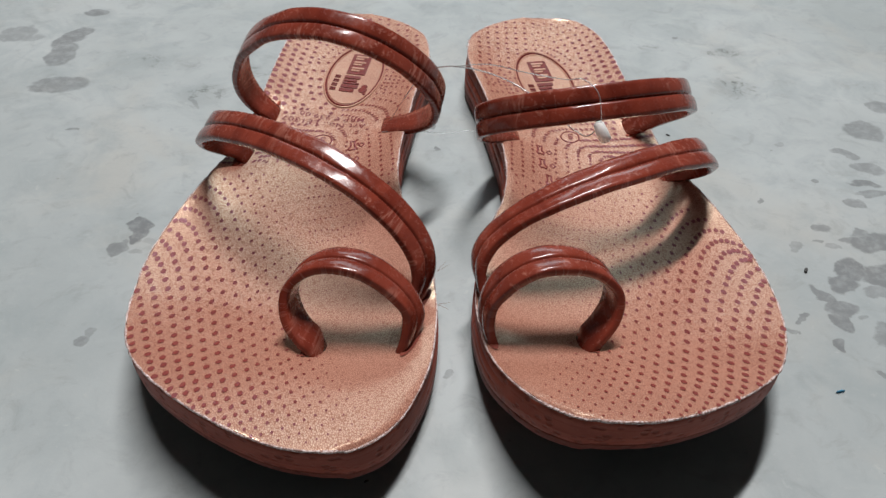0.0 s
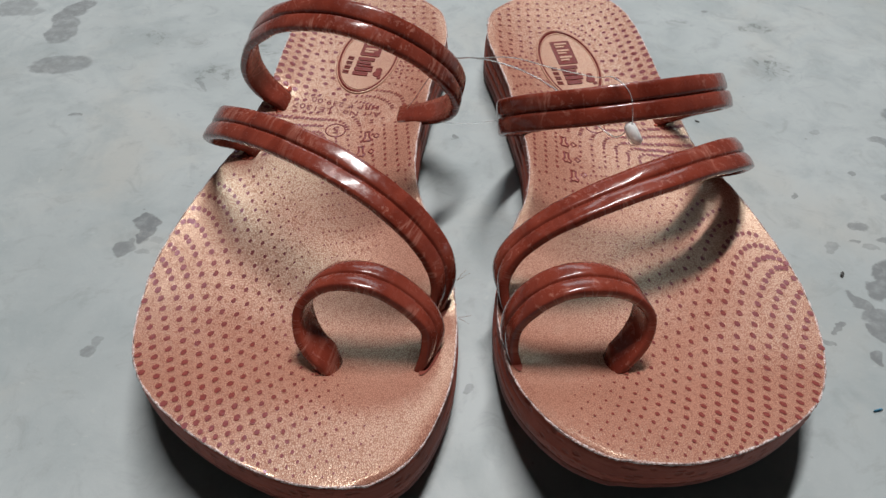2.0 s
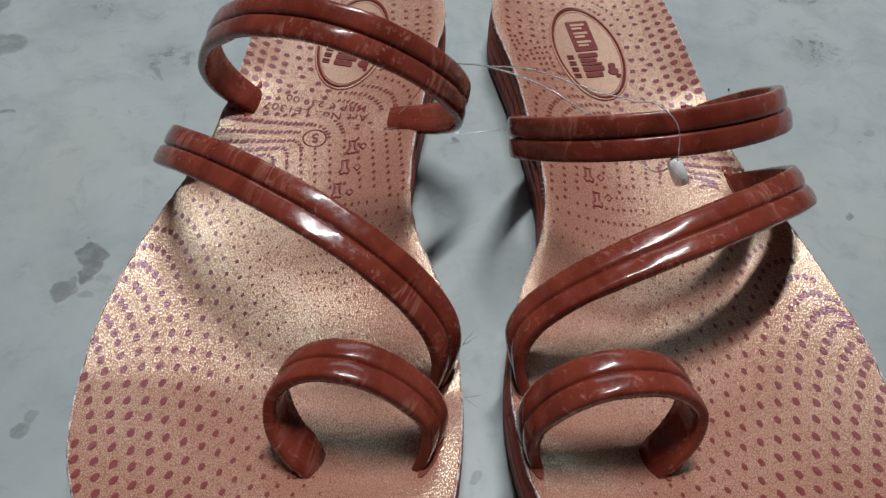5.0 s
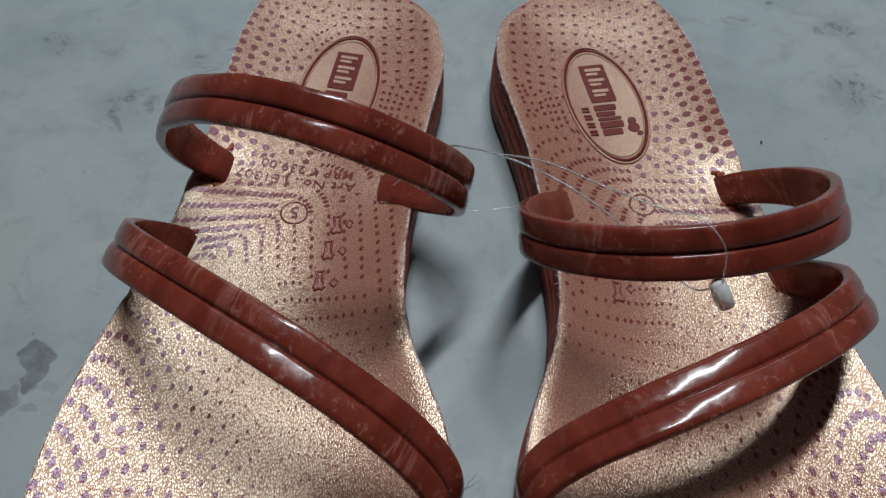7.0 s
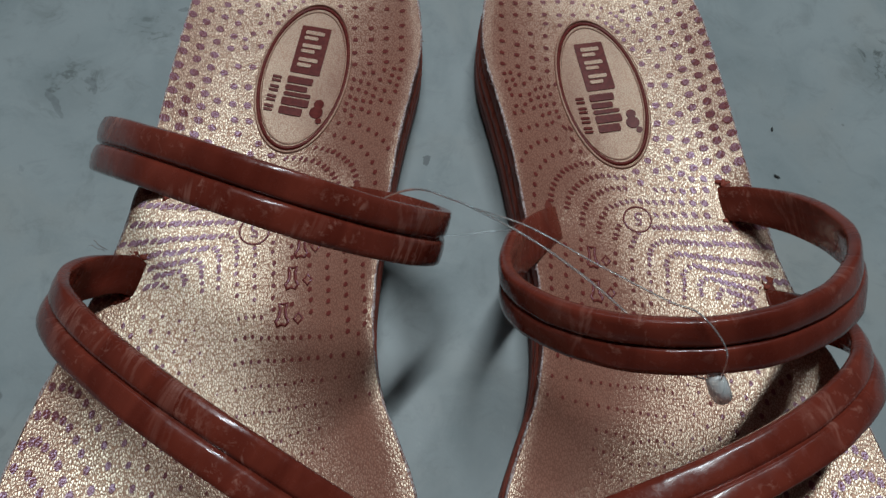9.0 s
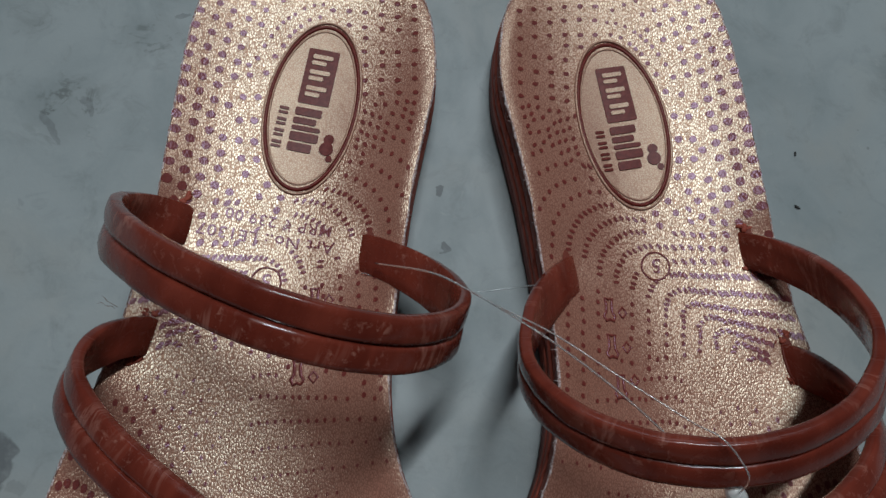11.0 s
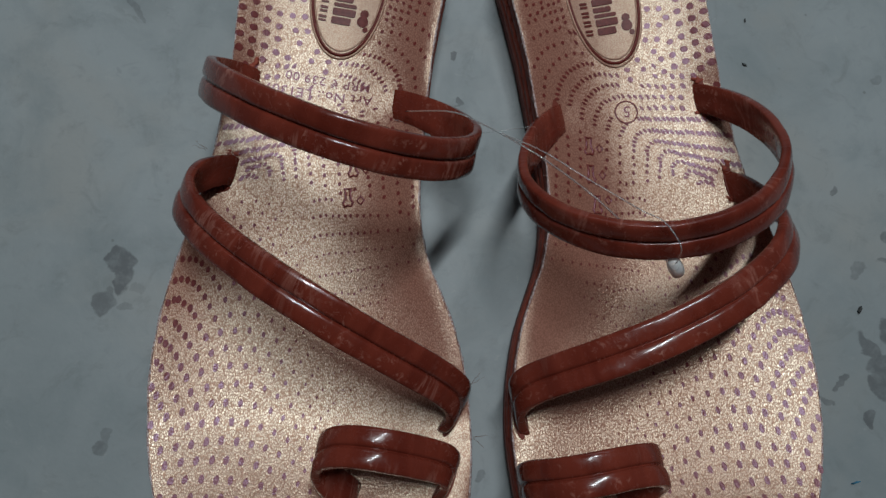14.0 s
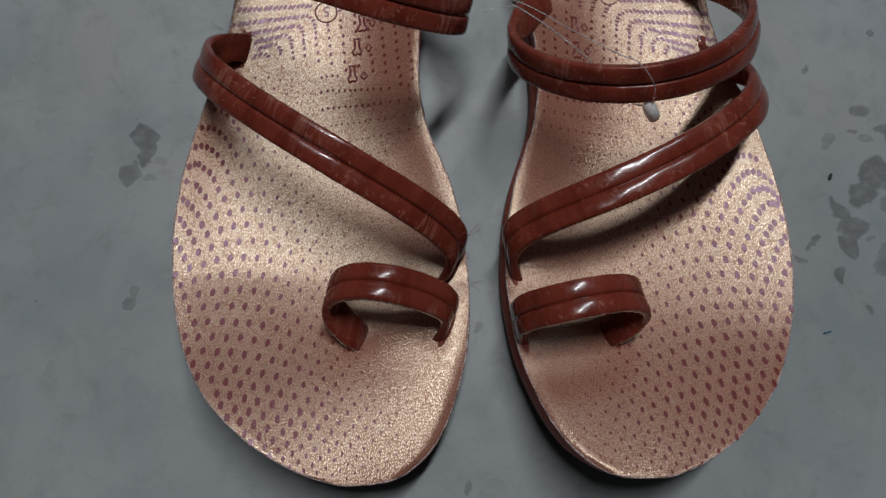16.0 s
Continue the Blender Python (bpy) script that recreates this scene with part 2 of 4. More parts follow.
def stone_material():
    n = Nodes("polished_grey_stone")
    pos = n.coord.outputs["Object"]
    # wander the stain outlines
    wob = n.add("ShaderNodeTexNoise")
    wob.inputs["Scale"].default_value, wob.inputs["Detail"].default_value = 130, 5
    n.link(pos, wob.inputs["Vector"])
    shift = n.add("ShaderNodeVectorMath", operation="SUBTRACT")
    n.link(wob.outputs["Color"], shift.inputs[0])
    shift.inputs[1].default_value = (0.5, 0.5, 0.5)
    small = n.add("ShaderNodeVectorMath", operation="SCALE")
    n.link(shift.outputs[0], small.inputs[0])
    small.inputs["Scale"].default_value = 0.0085
    moved = n.add("ShaderNodeVectorMath", operation="ADD")
    n.link(pos, moved.inputs[0])
    n.link(small.outputs[0], moved.inputs[1])
    stain = None
    for x, y, a, b, turn, depth in STAINS:
        m = n.add("ShaderNodeMapping", vector_type="TEXTURE")
        n.link(moved.outputs[0], m.inputs["Vector"])
        m.inputs["Location"].default_value, m.inputs["Rotation"].default_value = (x, y, 0), (0, 0, radians(turn))
        m.inputs["Scale"].default_value = (a, b, 1)
        ln = n.add("ShaderNodeVectorMath", operation="LENGTH")
        n.link(m.outputs[0], ln.inputs[0])
        s = n.ramp(ln.outputs["Value"], 0.86, 1.1, depth, 0.0)
        stain = s if stain is None else n.math("MAXIMUM", stain, s)
    stain = n.math("MULTIPLY", stain, n.ramp(n.noise(260, 4, 0.65), 0.3, 0.6, 0.55, 1.0))
    vein = n.math("SUBTRACT", 1.0, n.ramp(n.math("ABSOLUTE", n.math("SUBTRACT", n.noise(95, 5, 0.6, None, 0.9), 0.5)), 0.0, 0.06))
    vein = n.math("ADD", n.math("MULTIPLY", vein, n.ramp(n.noise(210, 3, 0.6), 0.42, 0.6)), 0.22)
    smear = None
    for x, y, a, b, depth in SMEARS:
        m = n.add("ShaderNodeMapping", vector_type="TEXTURE")
        n.link(moved.outputs[0], m.inputs["Vector"])
        m.inputs["Location"].default_value, m.inputs["Scale"].default_value = (x, y, 0), (a, b, 1)
        ln = n.add("ShaderNodeVectorMath", operation="LENGTH")
        n.link(m.outputs[0], ln.inputs[0])
        d = n.ramp(ln.outputs["Value"], 0.5, 1.15, depth, 0.0)
        smear = d if smear is None else n.math("MAXIMUM", smear, d)
    smear = n.math("MULTIPLY", smear, vein)
    broad = n.noise(9, 5, 0.6, None, 0.4)
    cloud = n.noise(38, 5, 0.62, None, 0.5)
    fine = n.noise(420, 4, 0.65)
    col = n.mix(n.ramp(broad, 0.3, 0.7), (0.250, 0.275, 0.279), (0.318, 0.343, 0.348))
    col = n.mix(n.ramp(n.noise(13, 4, 0.6, None, 0.6), 0.48, 0.7, 0.0, 0.45), col, (0.315, 0.305, 0.278))
    col = n.mix(n.ramp(cloud, 0.42, 0.72, 0.0, 0.6), col, (0.207, 0.237, 0.243))
    col = n.mix(n.ramp(fine, 0.55, 0.8, 0.0, 0.25), col, (0.36, 0.365, 0.35))
    patch = n.noise(85, 6, 0.7, None, 0.8)
    col = n.mix(n.ramp(patch, 0.5, 0.72, 0.0, 0.4), col, (0.17, 0.185, 0.182))
    col = n.mix(n.ramp(n.noise(150, 5, 0.7, None, 0.6), 0.62, 0.75, 0.0, 0.3), col, (0.40, 0.41, 0.40))
    # fine dark specks and scattered faint blots
    blot = n.math("MULTIPLY", n.ramp(n.noise(75, 4, 0.6, None, 1.0), 0.66, 0.72), n.ramp(n.noise(14, 2, 0.5), 0.5, 0.65))
    col = n.mix(n.math("MULTIPLY", blot, 0.3), col, (0.13, 0.14, 0.14))
    speck = n.ramp(n.cells(130), 0.05, 0.085, 1.0, 0.0)
    speck = n.math("MULTIPLY", speck, n.ramp(n.noise(45, 2, 0.5), 0.6, 0.66))
    col = n.mix(n.math("MULTIPLY", speck, 0.45), col, (0.10, 0.10, 0.10))
    col = n.mix(smear, col, (0.09, 0.10, 0.095))
    col = n.mix(stain, col, (0.098, 0.103, 0.108))
    n.bump(n.math("ADD", fine, n.math("MULTIPLY", cloud, 0.6)), 0.12, 0.0006)
    return n.set(colour=col, rough=n.ramp(cloud, 0.3, 0.7, 0.46, 0.58), spec=0.35)


def wall_material():
    n = Nodes("matt_wall_paint")
    col = n.mix(n.ramp(n.noise(3, 4, 0.6), 0.3, 0.7), (0.10, 0.10, 0.098), (0.125, 0.125, 0.122))
    n.bump(n.noise(120, 3, 0.6), 0.1, 0.002)
    return n.set(colour=col, rough=0.8)


M_BED, M_OVAL, M_PRINT, M_STRAP = footbed_material(), plain_leather_material(), print_material(), strap_material()
M_MID = rubber_material("brown_foam_sole", (0.27, 0.058, 0.036), (0.34, 0.080, 0.050), 0.55)
M_OUT = rubber_material("dark_brown_outsole", (0.15, 0.034, 0.022), (0.20, 0.046, 0.030), 0.6)
M_EDGE, M_NYLON, M_FIBRE, M_INK, M_MILK = cut_edge_material(), plastic_material(), fibre_material(), ink_material(), milky_material()
M_STONE, M_WALL = stone_material(), wall_material()


# ------------------------------------------------------------ helpers
def part(name, bm, material, parent, label=""):
    """Links a bmesh as one mesh object under a thing or a part."""
    me = bpy.data.meshes.new(name)
    bm.normal_update()
    bm.to_mesh(me)
    bm.free()
    for p in me.polygons:
        p.use_smooth = True
    if material:
        me.materials.append(material)
    ob = new(name, me)
    ob.parent = parent
    if label:
        ob["label"] = label
    return ob


def box(bm, lo, hi):
    v = [bm.verts.new((x, y, z)) for z in (lo[2], hi[2]) for y in (lo[1], hi[1]) for x in (lo[0], hi[0])]
    for f in ((0, 2, 3, 1), (4, 5, 7, 6), (0, 1, 5, 4), (2, 6, 7, 3), (0, 4, 6, 2), (1, 3, 7, 5)):
        bm.faces.new([v[i] for i in f])


def structure(name, lo, hi, material, label):
    bm = bmesh.new()
    box(bm, lo, hi)
    ob = part(name, bm, material, None)
    for p in ob.data.polygons:
        p.use_smooth = False
    return tagged(ob, label, name.split("_")[0], kind="structure")


def tube(bm, pts, radius, sides=8, closed=False):
    """A round tube along points; radius may be a number or a list."""
    rings, n = [], len(pts)
    up = Vector((0.13, 0.21, 0.97))
    for i, p in enumerate(pts):
        a, b = (pts[(i - 1) % n], pts[(i + 1) % n]) if closed else (pts[max(i - 1, 0)], pts[min(i + 1, n - 1)])
        t = (b - a).normalized()
        s = t.cross(up).normalized()
        q = s.cross(t)
        r = radius[i] if isinstance(radius, list) else radius
        rings.append([bm.verts.new(p + r * (math.cos(k * math.tau / sides) * s + math.sin(k * math.tau / sides) * q)) for k in range(sides)])
    for i in range(n if closed else n - 1):
        a, b = rings[i], rings[(i + 1) % n]
        for k in range(sides):
            bm.faces.new((a[k], a[(k + 1) % sides], b[(k + 1) % sides], b[k]))
    if not closed:
        bm.faces.new(rings[0][::-1])
        bm.faces.new(rings[-1])


def spline(points, steps):
    """Catmull-Rom through the points."""
    p = [Vector(q) for q in points]
    p = [2 * p[0] - p[1]] + p + [2 * p[-1] - p[-2]]
    out = []
    for i in range(1, len(p) - 2):
        for k in range(steps):
            t = k / steps
            a, b, c, d = p[i - 1:i + 3]
            out.append(0.5 * (2 * b + (c - a) * t + (2 * a - 5 * b + 4 * c - d) * t * t + (3 * b - a - 3 * c + d) * t ** 3))
    return out + [p[-2]]


def bezier(ctrl, s):
    n = len(ctrl) - 1
    out = Vector((0, 0, 0))
    for k, c in enumerate(ctrl):
        out += math.comb(n, k) * s ** k * (1 - s) ** (n - k) * Vector(c)
    return out


# ------------------------------------------------------------ the room
structure("floor", (-2.0, -2.0, -0.08), (2.0, 2.4, 0.0), M_STONE, "worn grey polished stone floor with dark stains")
structure("ceiling", (-2.0, -2.0, 2.7), (2.0, 2.4, 2.8), M_WALL, "plain dull grey painted ceiling of the room")
structure("wall_north", (-2.0, 2.4, -0.08), (2.0, 2.5, 2.8), M_WALL, "plain dull grey painted wall of the room")
structure("wall_south", (-2.0, -2.1, -0.08), (2.0, -2.0, 2.8), M_WALL, "plain dull grey painted wall of the room")
structure("wall_west", (-2.1, -2.0, -0.08), (-2.0, 2.4, 2.8), M_WALL, "plain dull grey painted wall of the room")
structure("wall_east", (2.0, -2.0, -0.08), (2.1, 2.4, 2.8), M_WALL, "plain dull grey painted wall of the room")

# ------------------------------------------------------------ the sandals
# Sole plan: v runs from heel to toe, u to the inner side of the foot.
LATERAL = [(0.0, -0.004), (0.003, -0.0165), (0.010, -0.0232), (0.020, -0.0275), (0.035, -0.0305), (0.055, -0.0328), (0.075, -0.0350), (0.092, -0.0385),
           (0.110, -0.0422), (0.125, -0.0465), (0.140, -0.0520), (0.155, -0.0562), (0.170, -0.0588), (0.185, -0.0593), (0.200, -0.0578),
           (0.215, -0.0535), (0.228, -0.0465), (0.238, -0.0375), (0.246, -0.0275), (0.252, -0.0165), (0.2555, -0.0050)]
MEDIAL = [(0.0, 0.004), (0.0035, 0.0145), (0.010, 0.0240), (0.020, 0.0318), (0.032, 0.0343), (0.045, 0.0342), (0.058, 0.0315), (0.072, 0.0285),
          (0.086, 0.0262), (0.102, 0.0238), (0.118, 0.0222), (0.130, 0.0222), (0.142, 0.0240), (0.152, 0.0275), (0.164, 0.0316), (0.178, 0.0342),
          (0.192, 0.0352), (0.206, 0.0345), (0.219, 0.0325), (0.231, 0.0288), (0.241, 0.0243), (0.249, 0.0180), (0.2545, 0.0090)]


def sole_outline(count=260):
    ring = [Vector((u, v)) for v, u in LATERAL] + [Vector((u, v)) for v, u in MEDIAL[::-1]]
    n, dense = len(ring), []
    for i in range(n):
        a, b, c, d = (ring[(i + k) % n] for k in (-1, 0, 1, 2))
        for k in range(12):
            t = k / 12
            dense.append(0.5 * (2 * b + (c - a) * t + (2 * a - 5 * b + 4 * c - d) * t * t + (3 * b - a - 3 * c + d) * t ** 3))
    # even spacing
    run = [0.0]
    for i in range(len(dense)):
        run.append(run[-1] + (dense[(i + 1) % len(dense)] - dense[i]).length)
    out, j = [], 0
    for k in range(count):
        s = run[-1] * k / count
        while run[j + 1] < s:
            j += 1
        t = (s - run[j]) / max(run[j + 1] - run[j], 1e-9)
        out.append(dense[j].lerp(dense[(j + 1) % len(dense)], t))
    return out


OUTLINE = sole_outline()
OUT_N = []
for i, p in enumerate(OUTLINE):
    t = (OUTLINE[(i + 1) % len(OUTLINE)] - OUTLINE[i - 1]).normalized()
    OUT_N.append(Vector((-t.y, t.x)))
if OUT_N[60].x > 0:
    OUT_N = [-q for q in OUT_N]


def table(rows, x):
    """Smooth value between the rows (x, value)."""
    if x <= rows[0][0]:
        return rows[0][1]
    if x >= rows[-1][0]:
        return rows[-1][1]
    k = next(i for i in range(len(rows) - 1) if rows[i + 1][0] > x)
    (x0, y0), (x1, y1) = rows[k], rows[k + 1]

    def slope(i):
        if i <= 0 or i >= len(rows) - 1:
            return 0.0 if len(rows) < 14 else (rows[min(i + 1, len(rows) - 1)][1] - rows[max(i - 1, 0)][1]) / (rows[min(i + 1, len(rows) - 1)][0] - rows[max(i - 1, 0)][0])
        return (rows[i + 1][1] - rows[i - 1][1]) / (rows[i + 1][0] - rows[i - 1][0])

    h = x1 - x0
    t = (x - x0) / h
    return (2 * t ** 3 - 3 * t * t + 1) * y0 + (t ** 3 - 2 * t * t + t) * h * slope(k) + (3 * t * t - 2 * t ** 3) * y1 + (t ** 3 - t * t) * h * slope(k + 1)


def side_u(v, rows):
    return table(rows, min(max(v, 0.0), 0.256))


SPRING_LEFT = ([(0.185, 0.0), (0.200, 0.0012), (0.215, 0.0032), (0.230, 0.0062), (0.245, 0.0088), (0.256, 0.0102), (0.27, 0.0115)], 21.0)
SPRING_RIGHT = ([(0.145, 0.0), (0.170, 0.0006), (0.190, 0.0022), (0.205, 0.0042), (0.215, 0.0062), (0.226, 0.0097), (0.238, 0.0150), (0.246, 0.0182), (0.256, 0.0220), (0.27, 0.0270)], 2.0)


def toe_spring(u, v, spring):
    """How far the toe end curls up from the floor."""
    rows, roll = spring
    return table(rows, v) * min(max(1.0 - (u + 0.008) * roll, 0.1), 1.9)


def bed_height(u, v, dents=(), arch=1.0):
    """Height of the footbed: cupped heel, raised arch, flat toe."""
    lo, hi = side_u(v, LATERAL), side_u(v, MEDIAL)
    mid, half = (lo + hi) / 2, max((hi - lo) / 2, 0.01)
    e = min(abs((u - mid) / half), 1.0)
    base = table([(0, 0.0198), (0.03, 0.0174), (0.07, 0.0160), (0.11, 0.0148), (0.15, 0.0137), (0.19, 0.0147), (0.225, 0.0163), (0.256, 0.0185)], v)
    lift_out = table([(0, 0.0012), (0.03, 0.0036), (0.09, 0.0040), (0.13, 0.0034), (0.18, 0.0026), (0.256, 0.0004)], v)
    lift_in = table([(0, 0.0012), (0.03, 0.0044), (0.09, 0.0068), (0.13, 0.0068), (0.18, 0.0034), (0.256, 0.0004)], v)
    z = base + (arch * lift_in * e ** 2.2 if u > mid else lift_out * e ** 3)
    # the edge rolls over a little
    if e > 0.87:
        z -= (0.0010 if u > mid else 0.0003) * ((e - 0.87) / 0.13) ** 2
    # hollow across the foot
    z -= table([(0.0, 0.0), (0.03, 0.0012), (0.08, 0.0026), (0.16, 0.0030), (0.20, 0.0022), (0.235, 0.0)], v) * (1.0 - e * e)
    # a low pad under the toes and the ball of the foot
    z += 0.0010 * math.exp(-((u + 0.012) / 0.022) ** 2 - ((v - 0.158) / 0.02) ** 2)
    for du, dv, r, depth in dents:
        z -= depth * math.exp(-((u - du) ** 2 + (v - dv) ** 2) / (r * r))
    return z


def spine_v(v):
    return min(max(v, 0.028), 0.214)


def spine_u(v):
    return (side_u(v, LATERAL) + side_u(v, MEDIAL)) / 2


class Side:
    """Turns sole coordinates of one foot into metres from its base."""

    def __init__(self, heel, toe, sign, dents):
        self.heel, self.sign, self.dents = Vector(heel), sign, dents
        self.spring = SPRING_LEFT if sign > 0 else SPRING_RIGHT
        self.oval, self.shift = (OVAL_LEFT, -0.0028) if sign > 0 else (OVAL_RIGHT, 0.0)
        self.axis = (Vector(toe) - self.heel).normalized()
        self.across = Vector((-self.axis.y, self.axis.x)) * sign
        self.base = self.heel + 0.5 * (Vector(toe) - self.heel)

    def at(self, u, v, z):
        p = self.heel + u * self.across + v * self.axis - self.base
        return Vector((p.x, p.y, z))

    def on(self, u, v, dz=0.0):
        return self.at(u, v, self.top(u, v) + dz)

    def top(self, u, v):
        return bed_height(u, v, self.dents, 0.85 if self.sign > 0 else 1.0) + toe_spring(u, v, self.spring)

    def low(self, u, v):
        thick = table([(0.0, 0.0145), (0.012, 0.025), (0.17, 0.025), (0.20, 0.0175), (0.225, 0.0150), (0.256, 0.0138)], v)
        return max(0.0, self.top(u, v) - thick)

    def local(self, p):
        return Vector((p[0] - self.base.x, p[1] - self.base.y, p[2]))

    def flat(self, p):
        d = Vector((p[0], p[1])) - self.heel
        return d.dot(self.across), d.dot(self.axis)

    def face(self, bm, verts):
        return bm.faces.new(verts if self.sign < 0 else verts[::-1])


def make_footbed(side, parent):
    bm = bmesh.new()
    rings = []
    levels = [0.0] + [0.045 * k for k in range(1, 21)] + [0.93, 0.955, 0.975, 0.987, 0.995]
    for r in levels:
        ring = []
        for p in OUTLINE:
            v0 = spine_v(p.y)
            q = Vector((spine_u(v0), v0)).lerp(p, r)
            ring.append(bm.verts.new(side.on(q.x, q.y)))
        rings.append(ring)
    n = len(OUTLINE)
    for a, b in zip(rings, rings[1:]):
        for k in range(n):
            side.face(bm, (a[k], a[(k + 1) % n], b[(k + 1) % n], b[k]))
    bmesh.ops.remove_doubles(bm, verts=bm.verts, dist=1e-5)
    return part("footbed", bm, M_BED, parent, "pinkish gold pearly leatherette footbed")


def wall_strip(side, rows, jag=0.0, rnd=None):
    """A band round the sole; rows: inset from the outline and share of the height from the floor side to the top."""
    bm = bmesh.new()
    uvs = bm.loops.layers.uv.new("UVMap")
    rings = []
    for inset, share, dz in rows:
        ring = []
        for i, p in enumerate(OUTLINE):
            ins = inset - (rnd.random() * jag if rnd else 0.0)
            if inset >= 0.0009 and not rnd and share > 0.45:
                ins *= 0.15 + 0.85 * max(0.0, min(1.0, (0.235 - p.y) / 0.05)) * (1.0 if p.x > 0 else 0.45)
            # the inner side spreads a little towards the ground
            spread = 0.0022 * max(0.0, 0.9 - share) * min(1.0, max(0.0, p.x / 0.02)) if not rnd else 0.0
            q = p - OUT_N[i] * (ins - spread)
            top, low = side.top(p.x, p.y), side.low(p.x, p.y)
            ring.append(bm.verts.new(side.at(q.x, q.y, low + (top - low) * share + dz)))
        rings.append(ring)
    n = len(OUTLINE)
    run = [0.0]
    for k in range(n):
        run.append(run[-1] + (OUTLINE[(k + 1) % n] - OUTLINE[k]).length)
    for (a, b), (ra, rb) in zip(zip(rings, rings[1:]), zip(rows, rows[1:])):
        for k in range(n):
            f = side.face(bm, (a[k], a[(k + 1) % n], b[(k + 1) % n], b[k]))
            spot = {a[k]: (run[k], ra[1]), a[(k + 1) % n]: (run[k + 1], ra[1]), b[(k + 1) % n]: (run[k + 1], rb[1]), b[k]: (run[k], rb[1])}
            for loop in f.loops:
                loop[uvs].uv = spot[loop.vert]
    return bm, rings


def make_sole(side, parent):
    rnd = random.Random(5)
    bm, _ = wall_strip(side, [(0.0004, 1.0, 0.00003), (0.0001, 1.0, 0.0001), (-0.0001, 1.0, -0.0004), (0.0003, 1.0, -0.0011)], jag=0.0004, rnd=rnd)
    part("cut_edge", bm, M_EDGE, parent, "pale frayed cut edge of the footbed")
    rows = [(0.0006, 1.0, -0.0010), (0.0001, 0.90, 0), (0.0, 0.78, 0), (0.0002, 0.73, 0), (0.0009, 0.715, 0), (0.0009, 0.695, 0), (0.0002, 0.68, 0),
            (0.0, 0.60, 0), (0.0002, 0.52, 0), (0.0009, 0.505, 0), (0.0009, 0.485, 0), (0.0002, 0.47, 0), (0.0004, 0.38, 0), (0.0006, 0.29, 0), (0.0014, 0.265, 0)]
    bm, _ = wall_strip(side, rows)
    part("midsole", bm, M_MID, parent, "reddish brown foam sole side with a pressed pattern")
    rows = [(0.0014, 0.27, 0), (0.0008, 0.262, 0), (0.0008, 0.24, 0), (0.0010, 0.12, 0), (0.0020, 0.03, 0), (0.0040, 0.0, 0)]
    bm, rings = wall_strip(side, rows)
    bm.faces.new(rings[-1] if side.sign > 0 else rings[-1][::-1])
    part("outsole", bm, M_OUT, parent, "dark brown ribbed outsole")


def make_fray(side, parent):
    """Pale fibres that stand out of the cut edge along the inner side of the heel and the waist."""
    rnd = random.Random(21 + side.sign)
    bm = bmesh.new()
    for i, p in enumerate(OUTLINE):
        if p.x < 0.01 or p.y > 0.19 or rnd.random() > (0.85 if side.sign < 0 else 0.35):
            continue
        for _ in range(2):
            q = p.lerp(OUTLINE[(i + 1) % len(OUTLINE)], rnd.random())
            out = OUT_N[i] + Vector((rnd.gauss(0, 0.5), rnd.gauss(0, 0.5)))
            long = rnd.uniform(0.0003, 0.0010)
            pts = []
            for t in (0.0, 0.5, 1.0):
                w = q + out * (long * t - 0.0002)
                pts.append(side.at(w.x, w.y, side.top(p.x, p.y) - 0.0002 + rnd.uniform(-0.0003, 0.0002) * t))
            tube(bm, pts, [0.00014, 0.00012, 0.00005], 4)
    ob = part("frayed_fibres", bm, M_EDGE, parent, "pale frayed fibres along the cut edge")
    ob["kind"] = "stuff"


PROFILE = [(-1.0, -0.0014), (-0.992, -0.0008), (-0.972, -0.0002), (-0.93, 0.0001), (-0.75, 0.00028), (-0.45, 0.00034), (-0.20, 0.00022), (-0.10, 0.00005), (-0.05, -0.00025),
           (-0.018, -0.0009), (0.018, -0.0009), (0.05, -0.00025), (0.10, 0.00005), (0.20, 0.00022), (0.45, 0.00034), (0.75, 0.00028), (0.93, 0.0001), (0.972, -0.0002),
           (0.992, -0.0008), (1.0, -0.0014), (0.985, -0.0021), (0.93, -0.0025), (0.4, -0.0026), (-0.4, -0.0026), (-0.93, -0.0025), (-0.985, -0.0021)]


